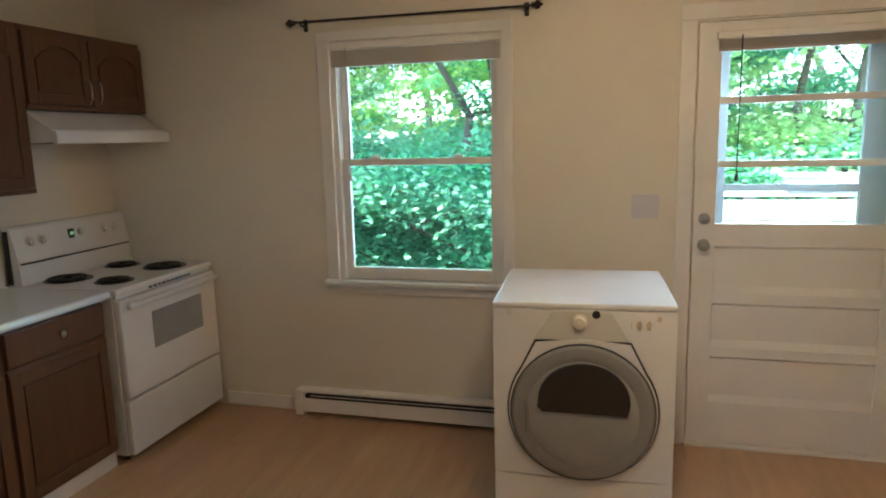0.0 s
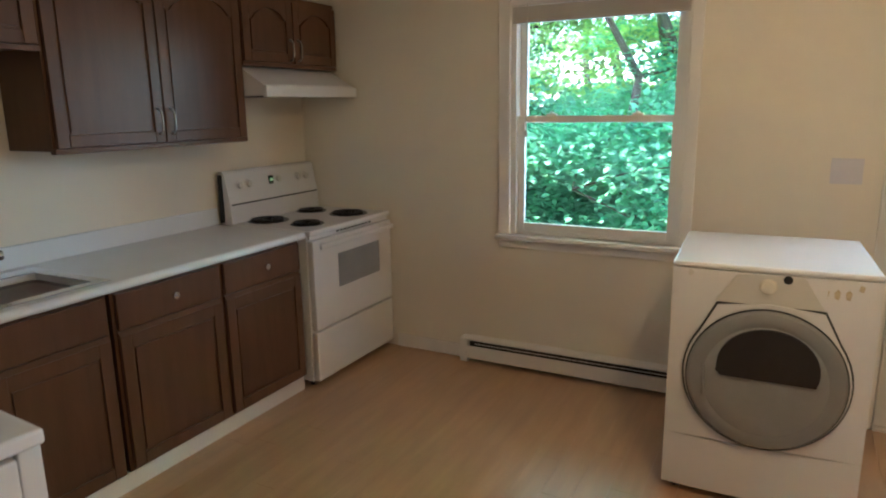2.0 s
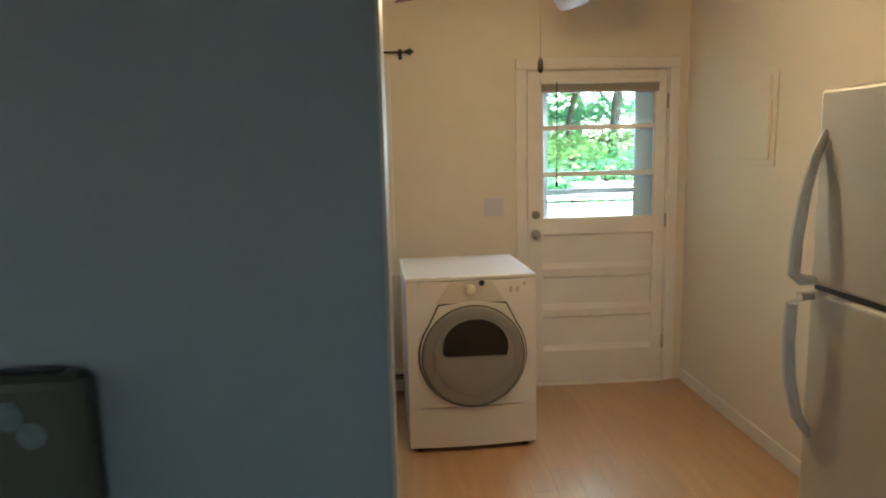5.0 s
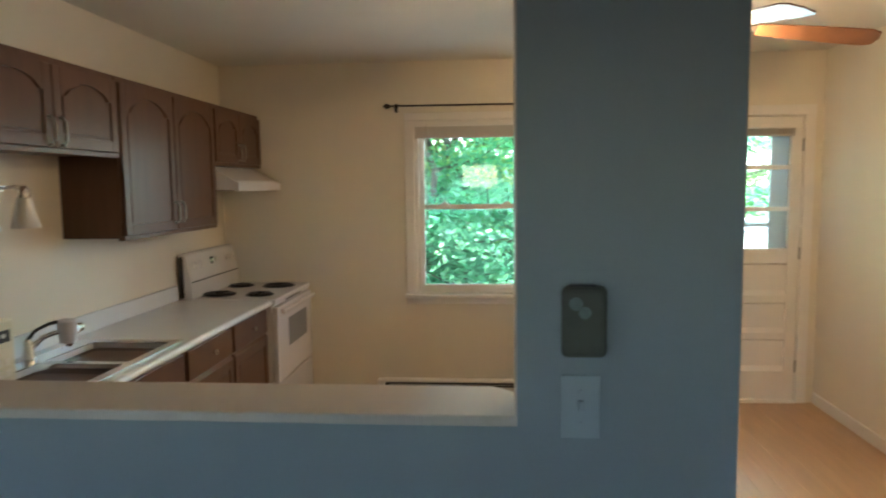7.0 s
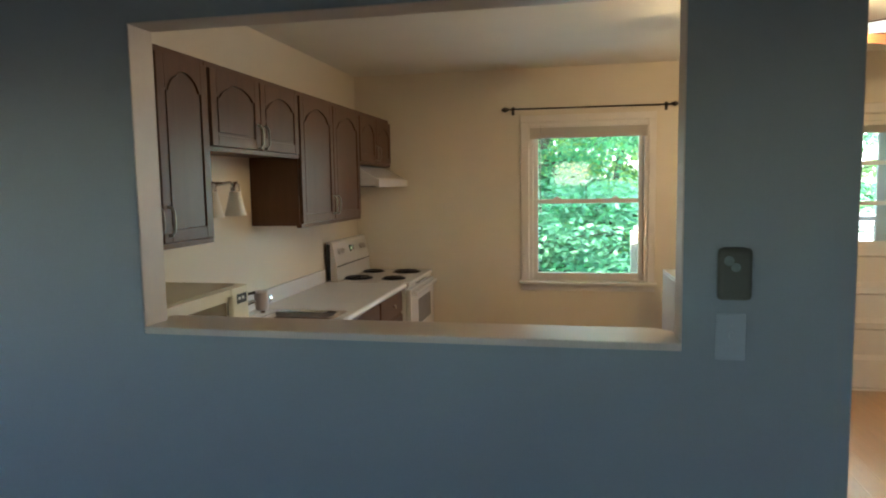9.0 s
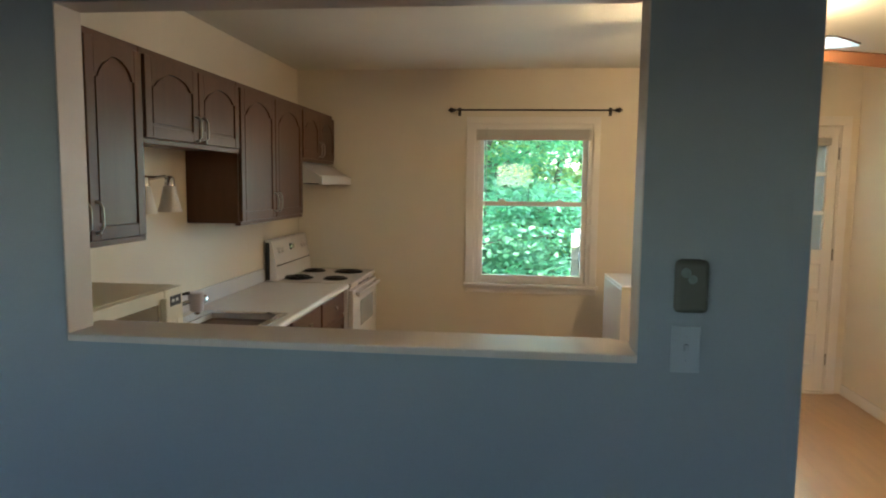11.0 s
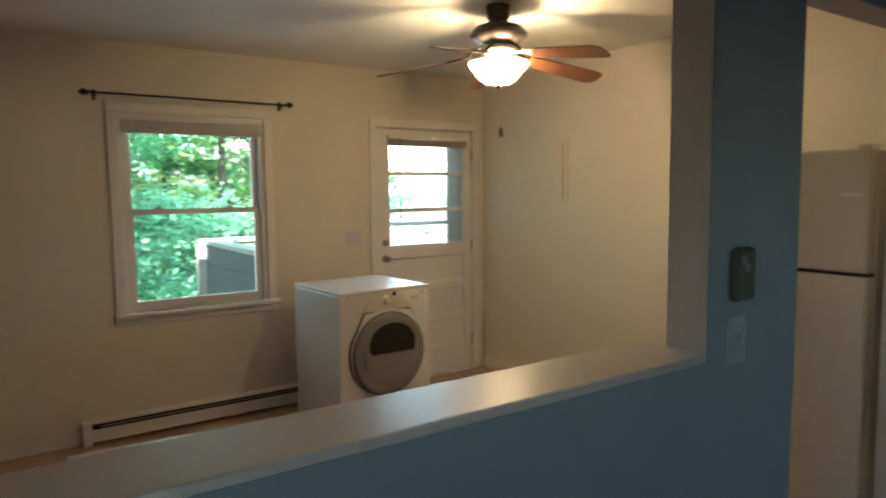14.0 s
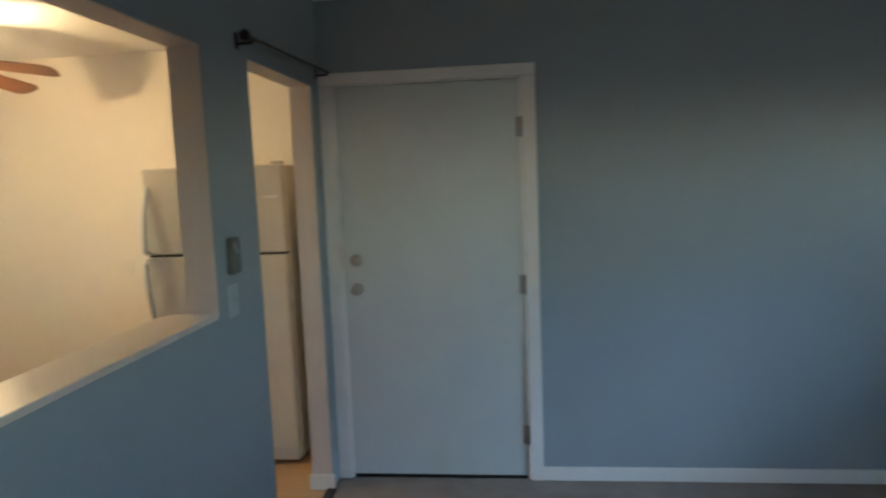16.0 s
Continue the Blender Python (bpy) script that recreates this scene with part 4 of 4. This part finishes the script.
# front panel, slightly bowed
bm = bmesh.new()
cols = []
for k in range(13):
    u = dx0 + (dx1 - dx0) * k / 12
    bow = 0.018 * (1 - (2 * k / 12 - 1) ** 2)
    cols.append((u, dy0 + 0.03 - bow))
for z0, z1 in ((0.257, dh - 0.024), (0.03, 0.251)):
    v0, v1 = [bm.verts.new((x, y, z0)) for x, y in cols], [bm.verts.new((x, y, z1)) for x, y in cols]
    bk0, bk1 = [bm.verts.new((x, dy0 + 0.04, z0)) for x, y in cols], [bm.verts.new((x, dy0 + 0.04, z1)) for x, y in cols]
    for k in range(12):
        bm.faces.new((v0[k], v0[k + 1], v1[k + 1], v1[k])).smooth = True
        bm.faces.new((v0[k], bk0[k], bk0[k + 1], v0[k + 1]))
        bm.faces.new((v1[k], v1[k + 1], bk1[k + 1], bk1[k]))
    for q in (0, 12):
        bm.faces.new((v0[q], v1[q], bk1[q], bk0[q]))
fp = part("front_panel", dl(bm), M_appl, dy)
yf = dy0 + 0.012
part("console", dl(slab(bmesh.new(), [(-0.19, 0.824), (-0.115, 0.937), (0.105, 0.937), (0.175, 0.824)], "y", yf - 0.003, yf + 0.01)), M_console, fp, "pale grey trapezoid console")
part("dial", dl(lathe(bmesh.new(), [(0.030, 0.002), (0.029, 0.005), (0.023, 0.007), (0.021, 0.026), (0.005, 0.028)], (-0.012, yf, 0.896), "y", 24)), M_almond, fp, "almond dial")
part("button", dl(lathe(bmesh.new(), [(0.0155, 0.002), (0.0155, 0.006), (0.002, 0.007)], (0.050, yf, 0.927), "y", 18)), M_black, fp, "black round button")
part("badge", dl(lathe(bmesh.new(), [(0.018, 0), (0.017, 0.002), (0.002, 0.003)], (-0.272, dy0 + 0.026, 0.924), "y", 20)), M_console, fp, "grey oval badge")
for x in (0.165, 0.2, 0.235):
    part("smear", dl(slab(bmesh.new(), [(x, 0.872), (x + 0.013, 0.868), (x + 0.017, 0.896), (x + 0.008, 0.906), (x - 0.003, 0.894)], "y", dy0 + 0.0168, dy0 + 0.019)), M_rust, fp, "faint brown smear")
part("smear", dl(slab(bmesh.new(), [(0.27, 0.906), (0.285, 0.90), (0.29, 0.92), (0.276, 0.926)], "y", dy0 + 0.0205, dy0 + 0.024)), M_rust, fp, "faint brown smear")
# dark outline of the door surround: round below, angular above
cz, rad = 0.541, 0.290


def surround(r, top):
    pts = []
    for k in range(33):
        t = radians(-215 + 250 * k / 32)
        pts.append((r * math.cos(t), cz + r * math.sin(t)))
    pts += [(0.182 * r / rad, top - 0.018), (0.0, top), (-0.182 * r / rad, top - 0.018)]
    return pts


part("door_gap", dl(slab(bmesh.new(), surround(rad, 0.838), "y", yf - 0.002, yf + 0.012)), M_black, dy, "black gap round the door")
sd2 = part("door", dl(slab(bmesh.new(), surround(rad - 0.007, 0.831), "y", yf - 0.010, yf + 0.006)), M_appl, dy)
part("ring", dl(lathe(bmesh.new(), [(0.268, 0.010), (0.272, 0.018), (0.262, 0.032), (0.235, 0.040), (0.215, 0.036)], (0, yf, cz - 0.004), "y", 64)), M_smoke2, sd2, "smoked grey plastic ring")
part("rim", dl(lathe(bmesh.new(), [(0.277, 0.0102), (0.277, 0.0135), (0.268, 0.0145)], (0, yf, cz - 0.004), "y", 64)), M_black, sd2)
part("glass_bowl", dl(lathe(bmesh.new(), [(0.214, 0.035), (0.205, 0.040), (0.15, 0.046), (0.08, 0.049), (0.002, 0.05)], (0, yf, cz - 0.004), "y", 64)), M_smoke, sd2, "smoked grey window")
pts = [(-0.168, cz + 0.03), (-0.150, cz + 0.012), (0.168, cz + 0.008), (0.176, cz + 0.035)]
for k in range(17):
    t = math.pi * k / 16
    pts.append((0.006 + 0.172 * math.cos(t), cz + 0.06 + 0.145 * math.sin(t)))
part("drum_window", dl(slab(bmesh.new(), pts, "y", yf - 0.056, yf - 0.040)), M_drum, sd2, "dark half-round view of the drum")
part("door_pull", dl(tube(bmesh.new(), [(-0.213, yf - 0.042, cz + 0.045), (-0.208, yf - 0.052, cz + 0.02), (-0.205, yf - 0.052, cz - 0.06), (-0.207, yf - 0.044, cz - 0.08)], 0.006, 8)), M_smoke2, sd2)
for x in (dx0 + 0.05, dx1 - 0.05):
    for y in (dy0 + 0.08, dy1 - 0.06):
        part("foot", dl(lathe(bmesh.new(), [(0.02, 0), (0.02, 0.03)], (x, y, 0), seg=10)), M_black, dy)
dy.rotation_euler = (0, 0, radians(2.7))

# ---- fridge ----
fx, fy0, fy1, fz = 1.28, 0.45, 1.268, 1.747
fr = thing("refrigerator", ((fx + 2.0) / 2, (fy0 + fy1) / 2, 0), "almond top-freezer refrigerator with curved grey handles", "refrigerator")
part("body", box(fx + 0.07, 2.06, fy0, fy1, 0.03, fz - 0.006, bev=0.006), M_fridge, fr)
up = part("freezer_door", box(fx, fx + 0.066, fy0, fy1, 1.257, fz, bev=0.012, seg=3), M_fridge, fr)
lw = part("fridge_door", box(fx, fx + 0.066, fy0, fy1, 0.11, 1.242, bev=0.012, seg=3), M_fridge, fr)
part("gasket", box(fx + 0.012, fx + 0.064, fy0 + 0.004, fy1 - 0.004, 1.2425, 1.2565), M_black, fr, "dark gap between the doors")


def grip(rows):
    return tube(bmesh.new(), [(fx - o * 1.2, fy1 - 0.03 + w, z) for o, w, z in rows], [0.010, 0.013, 0.015, 0.016, 0.016, 0.015, 0.012][:len(rows)], 10)


part("handle", grip([(-0.004, 0.0, 1.645), (0.018, 0.004, 1.58), (0.034, 0.008, 1.48), (0.045, 0.010, 1.37), (0.047, 0.010, 1.288), (0.030, 0.010, 1.271), (-0.004, 0.010, 1.269)]), M_handle, up, "pale grey bowed handle")
part("handle", grip([(-0.004, 0.010, 1.229), (0.030, 0.010, 1.227), (0.047, 0.010, 1.21), (0.050, 0.010, 1.11), (0.044, 0.008, 1.01), (0.026, 0.004, 0.91), (-0.004, 0.0, 0.855)]), M_handle, lw, "pale grey bowed handle")
part("grille", box(fx + 0.03, fx + 0.06, fy0 + 0.01, fy1 - 0.01, 0.03, 0.105, bev=0.003), M_fridge, fr)
part("hinge_cover", box(fx + 0.005, fx + 0.09, fy0 + 0.01, fy0 + 0.06, fz + 0.0005, fz + 0.018, bev=0.005), M_fridge, fr)
part("badge", box(fx - 0.002, fx + 0.002, fy0 + 0.03, fy0 + 0.11, 1.56, 1.575), M_console, up, "small grey badge")
for y in (fy0 + 0.05, fy1 - 0.05):
    for x in (fx + 0.12, 1.95):
        part("foot", lathe(bmesh.new(), [(0.02, 0), (0.02, 0.035)], (x, y, 0), seg=10), M_black, fr)

# ---- portable dishwasher ----
pc = Vector((-1.068, 0.842, 0))
pd = thing("portable_dishwasher", pc, "off-white portable dishwasher standing in front of the sink", "dishwasher")


def pl(*a, bev=0.004, seg=2):
    bm = box(*a, bev=bev, seg=seg)
    bmesh.ops.translate(bm, vec=pc, verts=bm.verts)
    return bm


part("body", pl(-0.36, 0.33, -0.30, 0.30, 0.06, 0.90), M_appl, pd)
part("top", pl(-0.365, 0.365, -0.305, 0.305, 0.901, 0.936, bev=0.008, seg=3), M_lamin, pd)
part("door", pl(0.331, 0.36, -0.25, 0.25, 0.16, 0.89, bev=0.006), M_appl, pd)
part("side_trim", pl(0.3305, 0.355, -0.298, -0.253, 0.06, 0.899, bev=0.003), M_appl, pd)
part("side_trim", pl(0.3305, 0.355, 0.253, 0.298, 0.06, 0.899, bev=0.003), M_appl, pd)
for y in (-0.24, 0.24):
    for x in (-0.28, 0.26):
        bm = lathe(bmesh.new(), [(0.03, -0.012), (0.03, 0.012)], pc + Vector((x, y, 0.03)), "y", 16)
        bx(bm, pc.x + x - 0.012, pc.x + x + 0.012, pc.y + y - 0.018, pc.y + y + 0.018, 0.045, 0.062)
        part("caster", bm, M_black, pd)
pd.rotation_euler = (0, 0, radians(-4))

# ---- ceiling fan ----
fan = thing("ceiling_fan", (FAN.x, FAN.y, CEIL), "bronze ceiling fan with cherry blades and a lit bowl lamp", "ceiling fan")
F = (FAN.x, FAN.y, 0)


def turned(prof, seg=32, caps=True):
    return lathe(bmesh.new(), prof, F, "z", seg, caps)


part("canopy", turned([(0.062, CEIL - 0.0005), (0.064, CEIL - 0.015), (0.060, 2.50), (0.050, 2.482), (0.02, 2.478)]), M_bronze, fan)
part("downrod", turned([(0.018, 2.49), (0.018, 2.47)], 16), M_bronze, fan)
part("motor", turned([(0.04, 2.470), (0.075, 2.466), (0.122, 2.450), (0.148, 2.422), (0.153, 2.402), (0.138, 2.386), (0.105, 2.372), (0.06, 2.362)]), M_bronze, fan)
part("switch_housing", turned([(0.055, 2.361), (0.082, 2.352), (0.088, 2.328), (0.066, 2.308), (0.03, 2.303)]), M_nickel, fan, "shiny switch housing")
bowl = part("bowl_shade", turned([(0.150, 2.266), (0.156, 2.269), (0.157, 2.262), (0.149, 2.244), (0.126, 2.214), (0.098, 2.180), (0.070, 2.162), (0.035, 2.156), (0.002, 2.155), (0.035, 2.161), (0.067, 2.168), (0.094, 2.186), (0.121, 2.218), (0.143, 2.246), (0.150, 2.266)], 40, False), M_bulbglass, fan, "glowing frosted glass bowl")
part("nut", turned([(0.004, 2.156), (0.012, 2.150), (0.010, 2.138), (0.002, 2.132)], 14), M_bronze, bowl)
part("lamp_rod", turned([(0.008, 2.31), (0.008, 2.15)], 10), M_nickel, fan)
part("chain", tube(bmesh.new(), [(FAN.x + 0.01, FAN.y - 0.01, 2.145), (FAN.x + 0.01, FAN.y - 0.01, 1.915)], 0.0006, 6), M_bronze, fan)
part("chain_fob", lathe(bmesh.new(), [(0.003, 0.03), (0.010, 0.015), (0.011, -0.015), (0.004, -0.025)], (FAN.x + 0.01, FAN.y - 0.01, 1.905), seg=12), M_iron, fan, "dark pull-chain fob")
for k in range(5):
    m = Matrix.Translation((FAN.x, FAN.y, 2.318)) @ Matrix.Rotation(radians(-8.5 + 72 * k), 4, "Z") @ Matrix.Rotation(radians(8), 4, "Y") @ Matrix.Rotation(radians(-14), 4, "X")
    outline = [(0.19, -0.045), (0.30, -0.058), (0.50, -0.068), (0.62, -0.070), (0.655, -0.052), (0.665, 0.0), (0.655, 0.052), (0.62, 0.070), (0.50, 0.068), (0.30, 0.058), (0.19, 0.045)]
    bm = slab(bmesh.new(), outline, "z", -0.003, 0.003)
    bmesh.ops.transform(bm, matrix=m, verts=bm.verts)
    bl = part("blade", bm, M_blade, fan)
    bm = slab(bmesh.new(), [(0.09, -0.018), (0.15, -0.012), (0.20, -0.03), (0.27, -0.036), (0.285, 0.0), (0.27, 0.036), (0.20, 0.03), (0.15, 0.012), (0.09, 0.018)], "z", 0.0035, 0.008)
    tube(bm, [(0.07, 0, 0.052), (0.11, 0, 0.040), (0.14, 0, 0.022), (0.17, 0, 0.006)], 0.009, 8)
    bmesh.ops.transform(bm, matrix=m, verts=bm.verts)
    part("blade_iron", bm, M_bronze, bl)

# ---- outside ----
GZ = -0.9
single("ground", box(-250, 250, -250, 300, GZ - 0.3, GZ), M_ground, "leaf-littered forest ground behind the house", "ground", "structure")


def tree(at, h, spread, n, leaf_m, seed, label, kind="tree", size=(0.022, 0.045), low=1):
    rnd = random.Random(seed)
    t = thing(kind, at, label, kind, "trees behind the house" if kind == "tree" else "shrubs behind the house")
    at = Vector(at)
    bm = bmesh.new()
    pts = [at + Vector((rnd.uniform(-0.1, 0.1) * k, rnd.uniform(-0.1, 0.1) * k, h * 0.85 * k / 6)) for k in range(7)]
    r0 = 0.02 * h * 0.5 + 0.02
    tube(bm, pts, [r0 * (1 - 0.13 * k) for k in range(7)], 9)
    tips = []
    for k in range(16):
        i = rnd.randint(low, 6)
        p = pts[i].copy()
        a, ln = rnd.uniform(0, 6.28), spread * rnd.uniform(0.5, 1.0)
        d = Vector((math.cos(a), math.sin(a), rnd.uniform(-0.05, 0.5)))
        q, e = p + d * ln * 0.5, p + d * ln + Vector((0, 0, rnd.uniform(-0.3, 0.2)))
        tube(bm, [p, q, e], [r0 * 0.35, r0 * 0.2, 0.006], 5, caps=False)
        tips += [q, e, (q + e) / 2, (p + q) / 2 + d * 0.2]
    part("trunk", bm, M_bark, t)
    vs, fs = [], []
    off = at
    for k in range(n):
        c = tips[rnd.randrange(len(tips))]
        g = Vector((rnd.gauss(0, 0.42), rnd.gauss(0, 0.42), rnd.gauss(0, 0.11)))
        c = c + g - off
        s = rnd.uniform(*size)
        u = Vector((rnd.gauss(0, 1), rnd.gauss(0, 1), rnd.gauss(0, 0.35))).normalized()
        w = Vector((rnd.gauss(0, 0.35), rnd.gauss(0, 0.35), 1)).cross(u).normalized()
        i = len(vs)
        vs += [c - u * s, c - u * s * 0.1 + w * s * 0.75, c + u * s * 1.15, c - u * s * 0.1 - w * s * 0.75 - Vector((0, 0, 0.15 * s))]
        fs += [(i, i + 1, i + 2), (i, i + 2, i + 3)]
    me = bpy.data.meshes.new("crown")
    me.from_pydata([tuple(v) for v in vs], [], fs)
    me.materials.append(leaf_m)
    cr = new("crown", me)
    cr.parent = t
    tagged(cr, kind="stuff")
    return t


t1 = tree((-1.2, 8.6, GZ), 6.5, 2.2, 34000, M_leaf, 1, "broad-leaved green tree with low branches")
t2 = tree((1.6, 10.6, GZ), 8.0, 2.8, 25000, M_leaf2, 2, "broad-leaved green tree with a wide crown")
t3 = tree((-3.4, 10.2, GZ), 8.5, 2.6, 25000, M_leaf2, 3, "sunlit yellow-green tree with loose foliage")
rnd = random.Random(7)
for k in range(25):
    src = (t1, t2, t3)[k % 3]
    row = k % 3
    x = -13 + 26 * (k + rnd.uniform(0, 0.8)) / 25
    y = 11.5 + 3.2 * ((k * 7) % 4) + rnd.uniform(-0.8, 0.8)
    if x > 1.5 + (y - 4) * 0.42:
        x -= 9
    c = copy_thing(src, Matrix.Translation((x, y, GZ)) @ Matrix.Rotation(rnd.uniform(0, 6.28), 4, "Z"))
    s = rnd.uniform(0.8, 1.35)
    c.scale = (s, s, s * rnd.uniform(0.9, 1.1))

for k in range(7):
    src = (t3, t2)[k % 2]
    x, y = -17 + 27 * (k + rnd.uniform(0, 0.8)) / 7, 25 + 4 * (k % 3) + rnd.uniform(-1, 1)
    c = copy_thing(src, Matrix.Translation((x, y, GZ)) @ Matrix.Rotation(rnd.uniform(0, 6.28), 4, "Z"))
    s = rnd.uniform(1.7, 2.3)
    c.scale = (s, s, s)

# unseen tree with a dense high crown, added to keep sun off the shrubs
tree((-3.6, 6.4, GZ), 9.0, 3.4, 26000, M_leaf2, 21, "tall broad-leaved tree beside the house, unseen, added to shade the shrubs", size=(0.06, 0.11), low=4)
sb = tree((-0.9, 7.0, GZ), 2.3, 1.35, 13000, M_leaf_low, 11, "low leafy shrub with spreading layered branches", "shrub", (0.026, 0.05))
for x, y, a, k in ((-2.3, 7.6, 1.0, 1.0), (-0.3, 8.9, 2.2, 1.1), (-3.6, 8.4, 3.1, 1.15), (-1.7, 9.6, 4.4, 1.2), (0.4, 10.6, 5.1, 1.1)):
    c = copy_thing(sb, Matrix.Translation((x, y, GZ)) @ Matrix.Rotation(a, 4, "Z"))
    c.scale = (k, k, k)

# undergrowth
vs, fs = [], []
spray = Vector((0, 0, 0))
for k in range(80000):
    if k % 40 == 0:
        x, y = rnd.uniform(-11, 11), rnd.uniform(7.6, 17)
        hgt = 0.9 + 0.7 * noise.noise(Vector((x * 0.6, y * 0.6, 0)))
        spray = Vector((x, y, GZ + 0.05 + abs(rnd.gauss(0, 0.6)) * max(hgt, 0.2)))
    if spray.x > 1.5 + (spray.y - 4) * 0.45:
        continue
    c = spray + Vector((rnd.gauss(0, 0.22), rnd.gauss(0, 0.22), rnd.gauss(0, 0.045)))
    s = rnd.uniform(0.022, 0.042)
    u = Vector((rnd.gauss(0, 1), rnd.gauss(0, 1), rnd.gauss(0, 0.4))).normalized()
    w = Vector((rnd.gauss(0, 0.5), rnd.gauss(0, 0.5), 1)).cross(u).normalized()
    i = len(vs)
    vs += [c - u * s, c + w * s * 0.7, c + u * s * 1.1, c - w * s * 0.7]
    fs += [(i, i + 1, i + 2), (i, i + 2, i + 3)]
me = bpy.data.meshes.new("undergrowth")
me.from_pydata([tuple(v) for v in vs], [], fs)
me.materials.append(M_leaf_low)
tagged(new("undergrowth", me), "low green undergrowth among the trees", "bush", kind="stuff")

# leafy understory farther back
vs, fs = [], []
for k in range(85000):
    if k % 40 == 0:
        x, y = rnd.uniform(-13, 8), rnd.uniform(9.5, 19)
        spray = Vector((x, y, GZ + rnd.uniform(0.2, 10.5)))
    if spray.x > 1.5 + (spray.y - 4) * 0.42:
        continue
    c = spray + Vector((rnd.gauss(0, 0.4), rnd.gauss(0, 0.4), rnd.gauss(0, 0.10)))
    s = rnd.uniform(0.05, 0.09)
    u = Vector((rnd.gauss(0, 1), rnd.gauss(0, 1), rnd.gauss(0, 0.4))).normalized()
    w = Vector((rnd.gauss(0, 0.5), rnd.gauss(0, 0.5) - 0.5, 1)).cross(u).normalized()
    i = len(vs)
    vs += [c - u * s, c + w * s * 0.7, c + u * s * 1.1, c - w * s * 0.7]
    fs += [(i, i + 1, i + 2), (i, i + 2, i + 3)]
me = bpy.data.meshes.new("understory")
me.from_pydata([tuple(v) for v in vs], [], fs)
me.materials.append(M_leaf2)
tagged(new("understory", me), "bright green understory foliage between the trees", "foliage", kind="stuff")

# deck behind the back door
DY = 6.2
dk = thing("deck", (1.6, 5.2, -0.1), "sunlit pale wooden deck behind the back door", "deck")
# frame and legs share the dark shade tone
part("frame", box(0.27, 4.4, W + TW + 0.012, DY - 0.02, -0.24, -0.06), M_greywood_shade, dk)
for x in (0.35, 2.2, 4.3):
    part("post", box(x - 0.045, x + 0.045, DY - 0.15, DY - 0.06, GZ - 0.05, -0.24), M_greywood_shade, dk)
board = None
y = W + TW + 0.02
while y < DY - 0.1:
    if board is None:
        board = part("board", box(0.262, 4.4, y, y + 0.135, -0.059, -0.025, bev=0.004, seg=1), M_deck, dk)
        y_first = y
    else:
        o = board.copy()
        scene.collection.objects.link(o)
        o.location = (0, y - y_first, 0)
    y += 0.142
rl = thing("deck_railing", (2.0, DY, -0.025), "weathered grey deck railing with solid boards", "railing")
for x in (0.30, 1.7, 3.0, 4.35):
    part("post", box(x - 0.045, x + 0.045, DY - 0.03, DY + 0.06, -0.025, 1.085, bev=0.004), M_deck, rl)
part("cap", box(0.20, 4.42, DY - 0.07, DY + 0.08, 1.086, 1.128, bev=0.005), M_deck, rl, "pale sunlit cap board")
for k in range(6):
    z = 0.04 + 0.172 * k
    part("rail_board", box(0.26, 4.4, DY - 0.056, DY - 0.031, z, z + 0.158, bev=0.003), M_deck, rl)
sr = thing("deck_railing", (0.24, 5.1, -0.025), "weathered grey side railing beside the deck, toned dark for shade", "railing")
# posts and boards on this side carry the house's shade in their colour
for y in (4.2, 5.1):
    part("post", box(0.262, 0.345, y, y + 0.085, -0.025, 1.085, bev=0.004), M_greywood_shade, sr)
# the end post gets the pale deck tone, for the sun on it
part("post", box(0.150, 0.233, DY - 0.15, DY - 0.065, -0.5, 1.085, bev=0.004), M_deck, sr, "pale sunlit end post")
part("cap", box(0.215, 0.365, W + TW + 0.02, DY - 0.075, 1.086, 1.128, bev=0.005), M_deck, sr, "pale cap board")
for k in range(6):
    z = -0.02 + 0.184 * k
    part("rail_board", box(0.235, 0.260, W + TW + 0.02, DY - 0.06, z, z + 0.180, bev=0.003), M_greywood_shade, sr)
pb = thing("planter_box", (2.7, DY, 1.128), "long white planter box on the deck railing", "planter")
bm = box(1.95, 3.6, DY - 0.09, DY + 0.09, 1.1285, 1.235, bev=0.006)
part("trough", bm, M_rail, pb)
part("rim", box(1.93, 3.62, DY - 0.105, DY + 0.105, 1.2355, 1.258, bev=0.004), M_rail, pb)

# ---- kitchen floor planks ----
fl = single("floor", box(L - TW, R + TW, LF + 0.005, W + TW, -0.2, -0.012), M_iron, "light oak laminate plank floor", "floor", "structure")
planks = {}
rnd = random.Random(3)
PW, PL = 0.125, 1.2
nrow = int((R - L) / PW) + 1
for i in range(nrow):
    x = L + i * PW
    w = min(PW, R - x)
    if w < 0.02:
        continue
    y = KF - 0.1 - rnd.uniform(0, PL)
    while y < W:
        a, b = max(y, LF + 0.006), min(y + PL, W)
        if b - a > 0.03:
            key = (round(w, 3), round(b - a, 3))
            if key not in planks:
                planks[key] = mesh_of("plank", box(0.0002, w - 0.0002, 0.0002, b - a - 0.0002, -0.012, 0.0, bev=0.0005, seg=1), M_oak, (0, 0, 0))
            o = new("plank", planks[key])
            o.parent = fl
            o.location = (x, a, 0)
        y += PL
